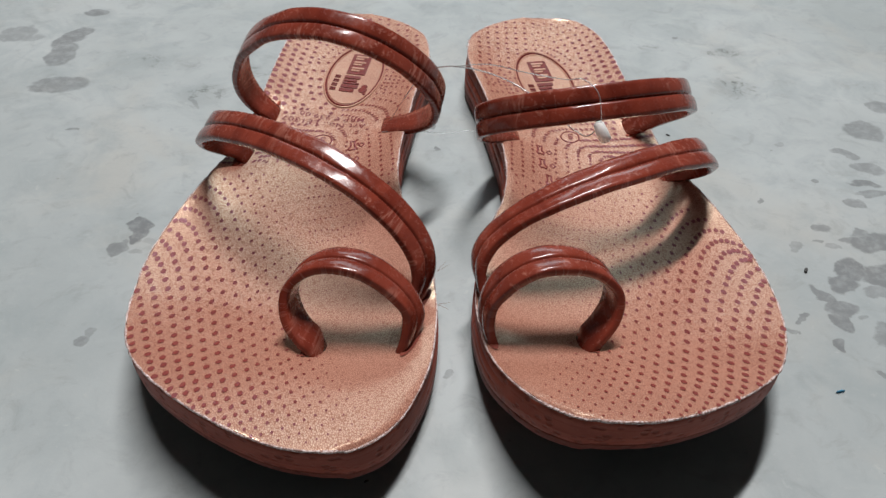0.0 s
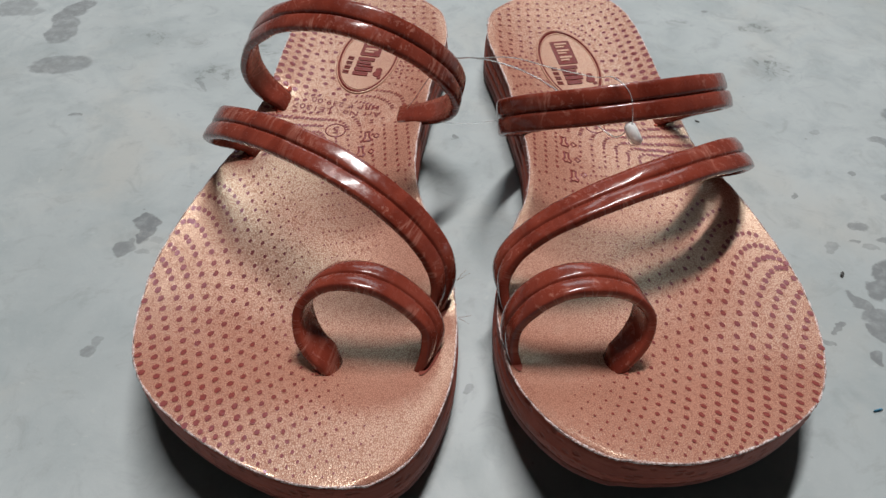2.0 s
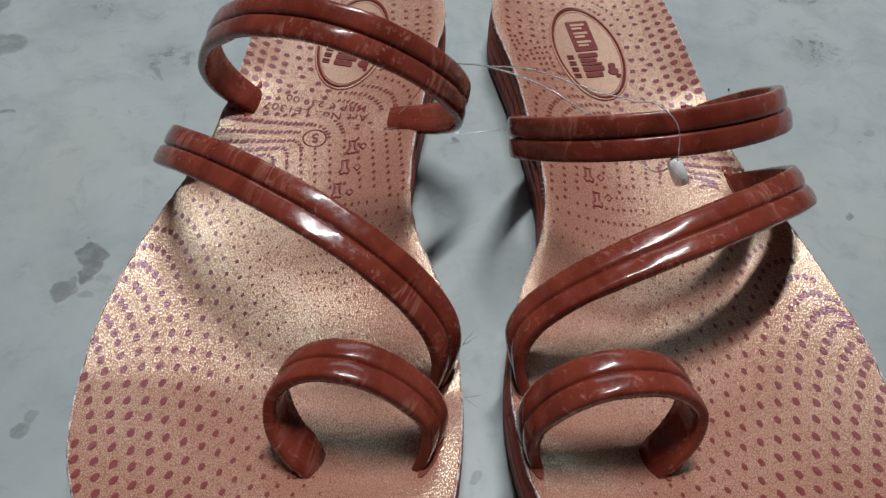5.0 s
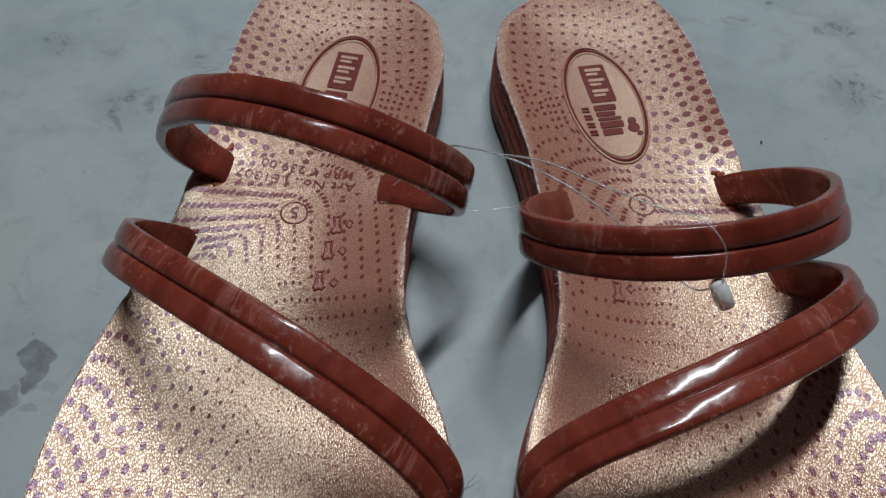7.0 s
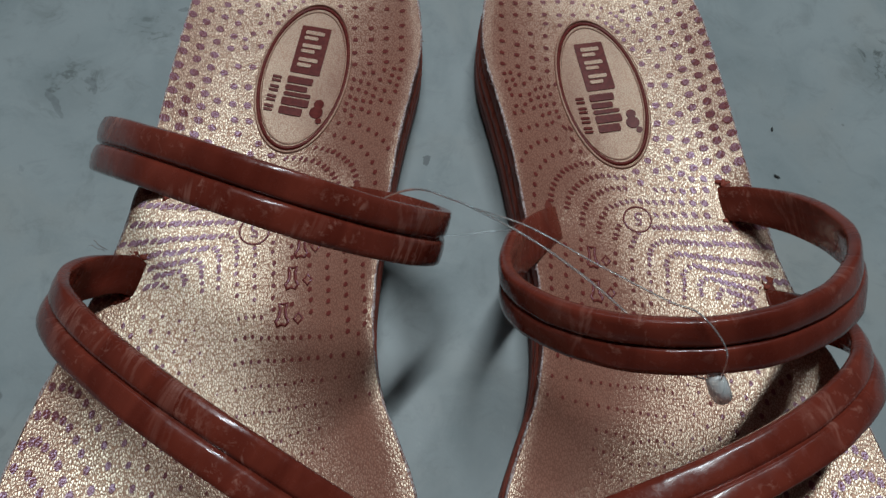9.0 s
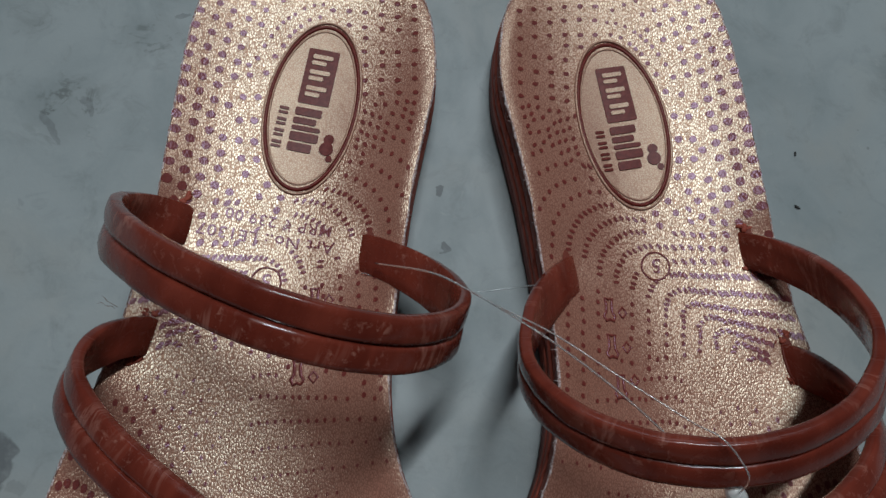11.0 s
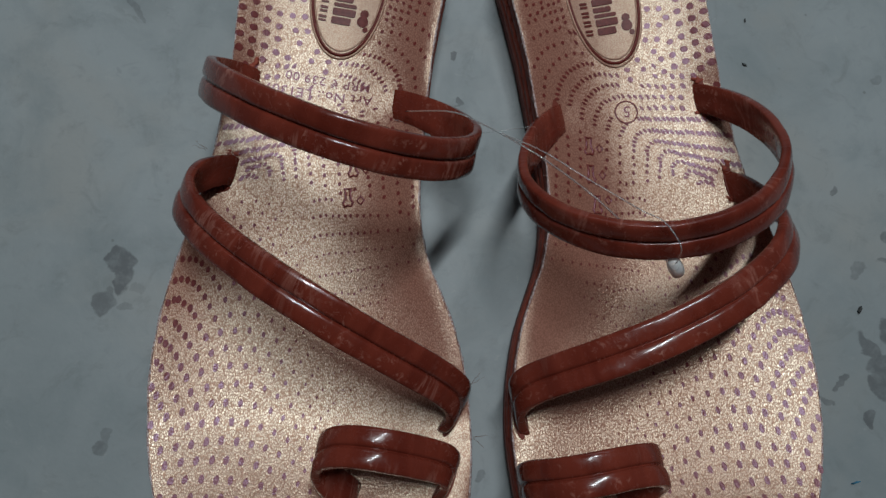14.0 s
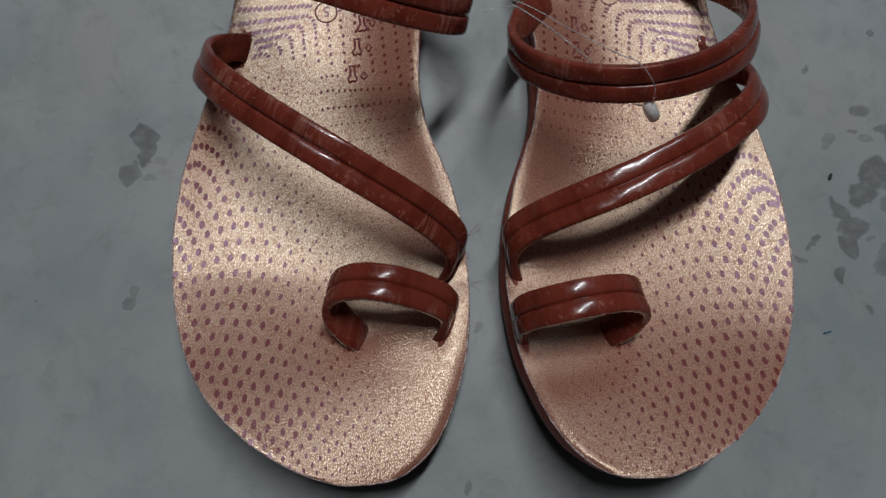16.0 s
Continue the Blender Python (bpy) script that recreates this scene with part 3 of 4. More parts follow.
def make_strap(name, side, parent, ctrl, widths, slits, label, steps=72, half=0.0059, tuck=0.007):
    """A moulded twin-ridge band along a curve; widths turn its cross direction from end to end."""
    bm = bmesh.new()
    uvs = bm.loops.layers.uv.new("UVMap")
    pts = [bezier(ctrl, i / steps) for i in range(steps + 1)]
    first, last = (pts[0] - pts[1]).normalized(), (pts[-1] - pts[-2]).normalized()
    down = Vector((0, 0, -1.6))
    first, last = (first + down).normalized(), (last + down).normalized()
    pts = [pts[0] + first * tuck, pts[0] + first * tuck * 0.4] + pts + [pts[-1] + last * tuck * 0.4, pts[-1] + last * tuck]
    mid = (Vector(ctrl[0]) + Vector(ctrl[-1])) / 2
    rings, coords, run = [], [], 0.0
    for i, p in enumerate(pts):
        if i:
            run += (p - pts[i - 1]).length
        s = min(max((i - 2) / steps, 0.0), 1.0)
        t = (pts[min(i + 1, len(pts) - 1)] - pts[max(i - 1, 0)]).normalized()
        w = bezier(widths, s)
        k = min(1.0, min(s, 1.0 - s) / 0.15) ** 1.2
        level = Vector(slits[0 if s < 0.5 else 1]).normalized()
        w = level.lerp((w - t * w.dot(t)).normalized(), k).normalized()
        nrm = t.cross(w).normalized()
        rings.append((p, w, nrm))
        coords.append(run)
    # outward is away from the middle of the foot
    k = len(rings) // 2
    flip = 1.0 if rings[k][2].dot(rings[k][0] - mid) > 0 else -1.0
    seed = noise.noise(Vector(ctrl[3]) * 40)
    out = []
    for i, (p, w, nrm) in enumerate(rings):
        wob = 1.0 + 0.03 * noise.noise(Vector((coords[i] * 60, seed * 9, 0)))
        # the ends are cut round where they go into the slits
        end = min(1.0, min(i, len(rings) - 1 - i) / 7)
        wob *= 0.74 + 0.26 * end * (2.0 - end)
        ring = []
        for a, b in PROFILE:
            q = p + w * a * half * wob + nrm * flip * (b + 0.00030 * noise.noise(Vector((coords[i] * 150, a * 1.5, seed))) + 0.00035 * noise.noise(Vector((coords[i] * 60, 3.0 + a, seed))))
            ring.append(bm.verts.new(side.local(q)))
        out.append(ring)
    n = len(PROFILE)
    for i in range(len(out) - 1):
        for k in range(n):
            order = [(i, k), (i, (k + 1) % n), (i + 1, (k + 1) % n), (i + 1, k)]
            if flip > 0:
                order = order[::-1]
            f = bm.faces.new([out[a][b] for a, b in order])
            for loop, (a, b) in zip(f.loops, order):
                loop[uvs].uv = (coords[a] + seed, PROFILE[b][0] * half)
    bm.faces.new(out[0])
    bm.faces.new(out[-1][::-1])
    bmesh.ops.recalc_face_normals(bm, faces=bm.faces)
    for p, slit in ((ctrl[0], slits[0]), (ctrl[-1], slits[1])):
        if side.flat(p)[0] < -0.02:
            make_torn_slit(side, parent, Vector(p), Vector(slit).normalized() * half)
    return part(name, bm, M_STRAP, parent, label)


def make_torn_slit(side, parent, p, reach):
    """Crumbs and threads of red foam pulled up at both ends of a strap's slit."""
    rnd = random.Random(round(p.x * 9000 + p.y * 5000))
    bm = bmesh.new()
    for way in (-1.0, 1.0):
        for _ in range(9):
            q = p + reach * way * rnd.uniform(0.75, 1.25)
            u, v = side.flat(q)
            u, v = u + rnd.gauss(0.0006, 0.0008), v + rnd.gauss(0, 0.0006)
            if rnd.random() < 0.3:
                lean = Vector((rnd.gauss(0, 1), rnd.gauss(0, 1), rnd.uniform(0.3, 1.4))).normalized() * rnd.uniform(0.0010, 0.0024)
                tube(bm, [side.on(u, v, -0.0002), side.on(u, v) + lean * 0.5, side.on(u, v) + lean], [0.00022, 0.00016, 0.00006], 4)
                continue
            r = rnd.uniform(0.0004, 0.0010)
            lump = bmesh.ops.create_icosphere(bm, subdivisions=2, radius=r)["verts"]
            spot, turn = side.on(u, v, 0.0001), rnd.uniform(0, 3.1)
            for w in lump:
                k = 1.0 + 0.55 * noise.noise(w.co * 1500 + Vector((u, v, turn)) * 900)
                x, y = w.co.x * k * 1.5, w.co.y * k * 0.8
                w.co = spot + Vector((x * math.cos(turn) - y * math.sin(turn), x * math.sin(turn) + y * math.cos(turn), w.co.z * k * 0.6))
    part("torn_slit", bm, M_MID, parent, "crumbs of red foam at the torn slit")


# the pressed oval near the heel: centre, half axes, turn
OVAL_LEFT, OVAL_RIGHT = (0.0020, 0.0502, 0.0122, 0.0246, 11.0), (0.0005, 0.0522, 0.0122, 0.0246, 11.0)


def oval_uv(side, r, a):
    """A point of the oval at share r of its size, angle a in degrees."""
    cu, cv, ru, rv, turn = side.oval
    x, y = r * ru * math.cos(radians(a)), r * rv * math.sin(radians(a))
    c, s = math.cos(radians(turn)), math.sin(radians(turn))
    return cu + x * c - y * s, cv + x * s + y * c


def oval_radius(side, u, v):
    cu, cv, ru, rv, turn = side.oval
    c, s = math.cos(radians(turn)), math.sin(radians(turn))
    x, y = (u - cu) * c + (v - cv) * s, -(u - cu) * s + (v - cv) * c
    return math.hypot(x / ru, y / rv)


def badge_uv(side, x, y):
    """Coordinates along the badge: x across, y from heel to toe, in metres from its centre."""
    cu, cv, _, _, turn = side.oval
    c, s = math.cos(radians(turn)), math.sin(radians(turn))
    return cu + x * c - y * s, cv + x * s + y * c


def drape(bm, side, loops, dz, thick):
    """A flat plate with the given outline (u, v), laid on the footbed."""
    top = [bm.verts.new(side.on(u, v, dz)) for u, v in loops]
    low = [bm.verts.new(side.on(u, v, dz - thick)) for u, v in loops]
    bm.faces.new(top)
    n = len(loops)
    for k in range(n):
        bm.faces.new((top[k], low[k], low[(k + 1) % n], top[(k + 1) % n]))


def rounded(x0, y0, x1, y1, r=0.0004):
    pts = []
    for cx, cy, a0 in ((x1 - r, y1 - r, 0), (x0 + r, y1 - r, 90), (x0 + r, y0 + r, 180), (x1 - r, y0 + r, 270)):
        for k in range(4):
            a = radians(a0 + 30 * k)
            pts.append((cx + r * math.cos(a), cy + r * math.sin(a)))
    return pts


def make_badge(side, parent):
    # smooth oval field
    bm = bmesh.new()
    rings = [[bm.verts.new(side.on(*oval_uv(side, r, a), 0.00018)) for a in range(0, 360, 6)] for r in (0.25, 0.5, 0.75, 0.93)]
    n = 60
    bm.faces.new(rings[0])
    for a, b in zip(rings, rings[1:]):
        for k in range(n):
            bm.faces.new((a[k], b[k], b[(k + 1) % n], a[(k + 1) % n]))
    bmesh.ops.recalc_face_normals(bm, faces=bm.faces)
    if sum(f.normal.z for f in bm.faces) < 0:
        bmesh.ops.reverse_faces(bm, faces=bm.faces)
    field = part("oval_badge", bm, M_OVAL, parent, "smooth pressed oval badge on the heel")
    # two raised rims with dark print between
    bm = bmesh.new()
    tube(bm, [side.on(*oval_uv(side, 1.0, a), 0.0002) for a in range(0, 360, 5)], 0.00040, 6, True)
    part("rim", bm, M_OVAL, field)
    bm = bmesh.new()
    tube(bm, [side.on(*oval_uv(side, 0.895, a), 0.0002) for a in range(0, 360, 5)], 0.00030, 6, True)
    part("rim", bm, M_OVAL, field)
    bm = bmesh.new()
    tube(bm, [side.on(*oval_uv(side, 0.95, a), 0.0001) for a in range(0, 360, 5)], 0.00056, 6, True)
    part("rim_line", bm, M_INK, field, "dark red brown printed line in the rim")
    # emblem: a plate with three marks, a row of five marks, a row of four small ones and a bud; plain shapes
    m = side.sign
    plate = bmesh.new()
    pieces = []

    def lay(bm, x0, y0, x1, y1, dz, thick=0.0003, r=0.0004):
        drape(bm, side, [badge_uv(side, m * x, y) for x, y in rounded(x0, y0, x1, y1, r)], dz, thick)

    def piece(name, material, label, boxes, dz, r=0.0004):
        bm = bmesh.new()
        for k, b in enumerate(boxes):
            lay(bm, *b, dz + 0.00003 * k, r=r)
        pieces.append((name, bm, material, label))

    lay(plate, -0.0042, -0.0165, 0.0042, -0.0005, 0.00045)
    pieces.append(("emblem_plate", plate, M_INK, "dark red rectangular emblem plate"))
    for y in (-0.0148, -0.0103, -0.0056):
        piece("emblem_mark", M_OVAL, "raised gold mark", [(-0.0027, y, 0.0027, y + 0.0012), (-0.0027, y + 0.0019, 0.0012, y + 0.0030)], 0.00075)
    for y, x1, thick in ((0.0008, 0.0030, 0.0022), (0.0037, 0.0020, 0.0017), (0.0060, 0.0034, 0.0012), (0.0078, 0.0034, 0.0024), (0.0108, 0.0022, 0.0024)):
        piece("emblem_motif", M_INK, "dark red raised mark", [(-0.0042, y, x1, y + thick)], 0.0005, 0.0005)
    for i in range(4):
        y = 0.0014 + i * 0.0032
        piece("emblem_motif", M_INK, "dark red raised mark", [(-0.0084, y, -0.0058, y + 0.0008), (-0.0084, y + 0.0013, -0.0058, y + 0.0020)], 0.0005, 0.0003)
    for cx, cy, r in ((0.0062, 0.0085, 0.0014), (0.0060, 0.0112, 0.0019), (0.0072, 0.0138, 0.0009)):
        bm = bmesh.new()
        drape(bm, side, [badge_uv(side, m * (cx + r * math.cos(a * math.tau / 14)), cy + r * math.sin(a * math.tau / 14)) for a in range(14)], 0.0005, 0.0003)
        pieces.append(("emblem_motif", bm, M_INK, "dark red raised mark"))
    for nm, bm, mat, lab in pieces:
        bmesh.ops.recalc_face_normals(bm, faces=bm.faces)
        ob = part(nm, bm, mat, field, lab)
        for p in ob.data.polygons:
            p.use_smooth = False


# the printed lattice as two polynomials of the column (i - 6) / 8 and the row (j + 5) / 10, in millimetres across and along
LATTICE_U = ((-31.67, 16.01, 0.15, -0.56, -0.13, 0.25), (33.64, -2.21, -0.88, 1.62, -0.15), (-1.86, -3.23, 4.29, 0.01), (-4.49, 3.17, 1.28), (-0.12, 2.92), (2.71,))
LATTICE_V = ((188.97, 60.40, 4.18, -14.79, 0.68, 1.58), (7.69, 19.89, -27.24, 3.20, 4.54), (18.59, -23.34, -3.31, 8.15), (0.90, -8.41, 9.69), (-5.40, 4.14), (-1.04,))


def lattice(i, j):
    x, y = (i - 6) / 8, (j + 5) / 10
    return tuple(0.001 * sum(c * x ** a * y ** b for a, row in enumerate(rows) for b, c in enumerate(row)) for rows in (LATTICE_U, LATTICE_V))


def dot_rows(side, slots):
    """Printed dots as (u, v, half across, half along, turn): a lattice on the outer heel, a loose grid inside, bent rows at the waist, a lattice at the ball."""
    dots, cell = [], {}

    def clear(u, v, gap):
        for i in (-1, 0, 1):
            for j in (-1, 0, 1):
                for a, b, g in cell.get((int(u // 0.004) + i, int(v // 0.004) + j), ()):
                    if (a - u) ** 2 + (b - v) ** 2 < max(gap, g) ** 2:
                        return False
        return True

    def put(u, v, a, b, turn, gap):
        lo, hi = side_u(v, LATERAL), side_u(v, MEDIAL)
        if v < 0.004 + a or v > 0.2548 - b or u < lo + 0.0002 + a * 0.6 or u > hi - 0.0010 - a:
            return
        if oval_radius(side, u, v) < 1.07 or not clear(u, v, gap):
            return
        for su, sv, r in slots:
            if (su - u) ** 2 + (sv - v) ** 2 < r * r:
                return
        dots.append((u, v, a, b, turn))
        cell.setdefault((int(u // 0.004), int(v // 0.004)), []).append((u, v, gap * 0.98))

    # rings close round the outer half of the oval, finer towards the heel
    cu, cv, ru, rv, turn = side.oval
    c, s = math.cos(radians(turn)), math.sin(radians(turn))
    for k in range(2):
        a = 100.0
        while a < 262.0:
            x, y = (ru + 0.0022 + 0.0038 * k) * math.cos(radians(a)), (rv + 0.0020 + 0.0037 * k) * math.sin(radians(a))
            u, v = cu + x * c - y * s, cv + x * s + y * c
            gap = table([(0.02, 0.0019), (0.035, 0.0028), (0.05, 0.0040), (0.08, 0.0042)], v)
            size = table([(0.02, 0.00055), (0.035, 0.00075), (0.055, 0.00105), (0.08, 0.00100)], v)
            put(u, v, size, size * 0.95, 0, gap * 0.85)
            a += math.degrees(gap / math.hypot(x, y))
    # staggered lattice along the outer edge of the heel
    for i in range(9):
        for j in range(24):
            v = 0.0035 + 0.0043 * j + (0.00215 if i % 2 else 0) - 0.0006 * i
            if v > 0.0785 + side.shift:
                continue
            u = side_u(v, LATERAL) + 0.0013 + (0.0040 - 0.004 * max(0.0, v - 0.02)) * i
            size = (0.00135 - 0.00007 * i) * table([(0.0, 0.50), (0.02, 0.72), (0.045, 0.95), (0.09, 1.0)], v)
            if u < 0.004:
                put(u, v, size, size * 0.92, 0, 0.0027)
    # cross rows behind the oval and the loose grid on the inner side of the heel
    for j in range(13):
        v0 = 0.0055 + 0.0041 * j
        for i in range(17):
            u = 0.0335 - 0.0044 * i
            v = v0 + 6.0 * (u - 0.002) ** 2 * (1 if v0 < 0.03 else 0.3)
            if u > -0.019 and v < 0.049:
                put(u, v, 0.00085, 0.00066, 12, 0.0027)
    # tight wavy rows where the grid turns
    for j in range(7):
        for i in range(8):
            u = 0.0295 - 0.0026 * i - 0.0006 * j
            v = 0.0485 + 0.0021 * j + 0.0016 * math.sin(i * 1.15 + j * 0.5) + 0.10 * (0.03 - u)
            put(u, v, 0.00054, 0.00078, -30, 0.0019)
    # bent rows at the waist: across from the outer edge, round a corner, then towards the toe
    for k in range(17):
        u1, v1 = -0.0290 + 0.00385 * k, 0.1160 - 0.0033 * k + side.shift
        bend = table([(0, 0.002), (4, 0.0035), (6, 0.007), (9, 0.012), (16, 0.016)], float(k))
        u1, v1 = u1 + 0.29 * bend, v1 - 0.29 * bend
        start = -0.050 if k < 12 else -0.0145
        line = []
        steps = max(1, int((u1 - bend - start) / 0.0001))
        slope = 0.03 + 0.07 * max(0, 6 - k)
        line += [(start + 0.0001 * i, v1 + slope * 0.0001 * (steps - i), 0) for i in range(steps)]
        arc = int(bend * 1.5708 / 0.0001)
        line += [(u1 - bend + bend * math.sin(1.5708 * i / arc), v1 + bend - bend * math.cos(1.5708 * i / arc), i / arc) for i in range(arc)]
        line += [(u1, v1 + bend + 0.0001 * i, 2) for i in range(int(((0.127 if k > 9 else 0.112 + 0.0012 * k) - v1 - bend) / 0.0001))]
        due = 0.0003 * (k % 3)
        for u, v, where in line:
            due -= 0.0001
            if due > 0:
                continue
            if where == 0:
                big = max(0.0, min(1.0, (-0.012 - u) / 0.018))
                due = 0.00128 + 0.0004 * big if k < 7 else 0.0020 + 0.0015 * big
                put(u, v, 0.00047 + (0.00012 if k < 7 else 0.00045) * big, 0.00105 + 0.0002 * big, 42, due * 0.72)
            elif where <= 1 and k < 12:
                due = 0.00112 + 0.00005 * k
                put(u, v, 0.00045, 0.00088, 30 + 55 * where, due * 0.8)
            else:
                lean = max(0.0, v - v1 - 0.004)
                due = min(0.0030, 0.0014 + 0.2 * lean) if k < 12 else 0.0029
                put(u + 0.06 * lean, v, 0.00055, 0.00068, 20, due * 0.8)
    # the warped lattice of the ball and the toes: column i from the outer edge, row j towards the toe
    for j in range(-19, 11):
        for i in range(-3, 16):
            u, v = lattice(i, j)
            if side.sign < 0:
                # the print of this sandal lies a little wider and further back
                a, b = u + 0.0343, v - 0.2001
                u, v = -0.030 + 1.095 * a + 0.009 * b, 0.205 - 0.017 * a + 0.969 * b
            if v > 0.262 or v < 0.111 + 0.25 * max(0.0, -0.036 - u) or u > 0.020:
                continue
            near = min(1.0, max(0.0, (15.5 - i) / 11.0))
            s = 0.00017 + 0.00064 * near ** 0.9
            s *= max(0.45, min(1.0, (0.268 - v) / 0.032)) * (1.0 if j > -11 else 0.95)
            put(u, v, s, s * (1.45 + 0.25 * near), 11 if j < 2 else 4, 0.0014)
    # fine rows under the arch, which carry the rows of the lattice on to the inner edge
    for k in range(12):
        v0 = (0.1160, 0.1206, 0.1257, 0.1318, 0.1380, 0.1446, 0.1510, 0.1570, 0.1633, 0.1695, 0.1758, 0.1820)[k]
        u, last = -0.0110 + 0.0008 * max(0, k - 3), (0.030 if k < 6 else 0.0125 - 0.0014 * (k - 6))
        slope = (0.08, 0.09, 0.08, 0.02, -0.03, -0.09, -0.13, -0.20, -0.26, -0.30, -0.32, -0.34)[k]
        while u < last:
            v = v0 + slope * (u + 0.008) + 0.0012 * max(0.0, (-0.0075 - u) / 0.004) ** 1.4
            if k > 5:
                v += 0.0013 * math.exp(-((u - 0.0006) / 0.0022) ** 2)
            s = (0.00044 if k < 4 else 0.00034) * (1.0 if k < 7 else max(0.6, 1.0 - 0.1 * (k - 6)))
            put(u, v, s, s * 1.35, 0, 0.0013)
            u += 0.00195 + 0.0016 * min(1.0, max(0.0, (u - 0.003) / 0.012))
    return dots


def make_dots(side, parent, slots, seed):
    rnd = random.Random(seed)
    bm = bmesh.new()
    for u, v, a, b, turn in dot_rows(side, slots):
        c, s = math.cos(radians(turn)), math.sin(radians(turn))
        u, v = u + rnd.gauss(0, 0.00012), v + rnd.gauss(0, 0.00012)
        ring = []
        for k in range(9):
            w = 1.0 + rnd.gauss(0, 0.07)
            x, y = w * a * math.cos(k * math.tau / 9), w * b * math.sin(k * math.tau / 9)
            ring.append(bm.verts.new(side.on(u + x * c - y * s, v + x * s + y * c, 0.00018)))
        bm.faces.new(ring if side.sign > 0 else ring[::-1])
    bm.normal_update()
    if bm.faces and sum(f.normal.z for f in bm.faces) < 0:
        bmesh.ops.reverse_faces(bm, faces=bm.faces)
    ob = part("dot_print", bm, M_PRINT, parent, "printed red brown dots, large outside and fine inside")
    ob["kind"] = "stuff"


def lettering(side, parent, name, text, u, v, size, turn, length=0.0):
    """Writing printed on the footbed, read from the toe end turned round."""
    data = bpy.data.curves.new(name, "FONT")
    data.body, data.size, data.align_x = text, size, "LEFT"
    data.resolution_u, data.offset, data.space_character = 3, size * 0.008, 1.08
    tmp = bpy.data.objects.new(name, data)
    me = bpy.data.meshes.new_from_object(tmp)
    wide = length / max(p.co.x for p in me.vertices) if length else 1.0
    c, s = math.cos(radians(turn)), math.sin(radians(turn))
    for p in me.vertices:
        x, y = p.co.x * wide, p.co.y
        a, b = x * c - y * s, x * s + y * c
        p.co = side.on(u - a * side.sign, v + b, 0.00026)
    me.materials.append(M_PRINT)
    ob = new(name, me)
    ob.parent = parent
    bpy.data.objects.remove(tmp)
    return ob


def outline_mark(bm, side, pts, closed=True, radius=0.00022):
    tube(bm, [side.on(u, v, -0.00004) for u, v in pts], radius, 6, closed)


def make_signs(side, parent, skins, lozenges, five):
    """Little printed care signs: a skin shape and a lozenge each; and the size in a ring."""
    skin = [(-1, -2.6), (0.2, -2.4), (1.2, -2.7), (0.8, -1.2), (1.0, 0.6), (1.7, 1.6), (0.9, 2.6), (0, 2.2), (-1.1, 2.6), (-1.6, 1.5), (-0.8, 0.5), (-0.7, -1.2)]
    for (u, v), (lu, lv) in zip(skins, lozenges):
        bm = bmesh.new()
        outline_mark(bm, side, [(u + 0.00095 * x, v + 0.00112 * y) for x, y in skin], radius=0.00044)
        outline_mark(bm, side, [(lu + 0.0011 * x, lv + 0.0014 * y) for x, y in ((0, -1), (1, 0), (0, 1), (-1, 0))], radius=0.00038)
        part("care_sign", bm, M_PRINT, parent, "small printed care sign")
    bm = bmesh.new()
    outline_mark(bm, side, [(five[0] + 0.0037 * math.cos(a * math.tau / 28), five[1] + 0.0037 * math.sin(a * math.tau / 28)) for a in range(28)], radius=0.00030)
    ring = part("size_ring", bm, M_PRINT, parent)
    lettering(side, ring, "size_number", "5", five[0] + 0.0015 * side.sign, five[1] - 0.0019, 0.0054, 0)


def make_slot_patch(side, parent, p, along):
    """The slit in the footbed where a band goes in: a narrow flat dark patch laid on the bed for its shade."""
    u, v = side.flat(p)
    d = Vector((along[0], along[1]))
    d = Vector((d.dot(side.across), d.dot(side.axis))).normalized()
    e = Vector((-d.y, d.x))
    pts = []
    for k in range(20):
        a = k * math.tau / 20
        q = Vector((u, v)) + d * 0.0062 * math.cos(a) + e * 0.0015 * math.sin(a)
        pts.append(side.on(q.x, q.y, 0.0002))
    # no hole is cut; the dark face stands in for the shaded opening
    bm = bmesh.new()
    f = bm.faces.new([bm.verts.new(p + Vector((0, 0, 0.0002))) for p in pts])
    if f.normal.z < 0:
        f.normal_flip()
    part("slot_patch", bm, M_OUT, parent, "flat dark patch for the shaded slit where the band goes in")


BAND = "glossy reddish brown moulded band with twin ridges"


def make_sandal(heel, toe, sign, label, bands):
    ends = []
    for ctrl, _, slits in bands:
        ends += [(ctrl[0], slits[0]), (ctrl[-1], slits[1])]
    side = Side(heel, toe, sign, ())
    flats = [side.flat(p) for p, _ in ends]
    hollow = ((-0.018, 0.165, 0.040, 0.0024), (0.004, 0.194, 0.030, 0.0022)) if sign > 0 else ()
    side.dents = hollow + ((flats[4][0] + 0.0035, flats[4][1] + 0.001, 0.0042, 0.0012), (flats[5][0] - 0.0035, flats[5][1] + 0.001, 0.0042, 0.0009)) + tuple((u + (0.004 if u > 0.0 else -0.004), v, 0.009, 0.0022) for u, v in flats[:4]) + (((flats[0][0] + flats[2][0]) / 2 - 0.0075, (flats[0][1] + flats[2][1]) / 2, 0.0085, 0.0030),)
    thing = tagged(new("sandal"), label, "sandal", "pair of sandals")
    thing.location = (side.base.x, side.base.y, 0.0)
    make_footbed(side, thing)
    make_sole(side, thing)
    make_fray(side, thing)
    for name, (ctrl, widths, slits) in zip(("ankle_band", "instep_band", "toe_loop"), bands):
        make_strap(name, side, thing, ctrl, widths, slits, BAND)
    for p, w in ends:
        make_slot_patch(side, thing, p, w)
    make_badge(side, thing)
    return side, thing, flats


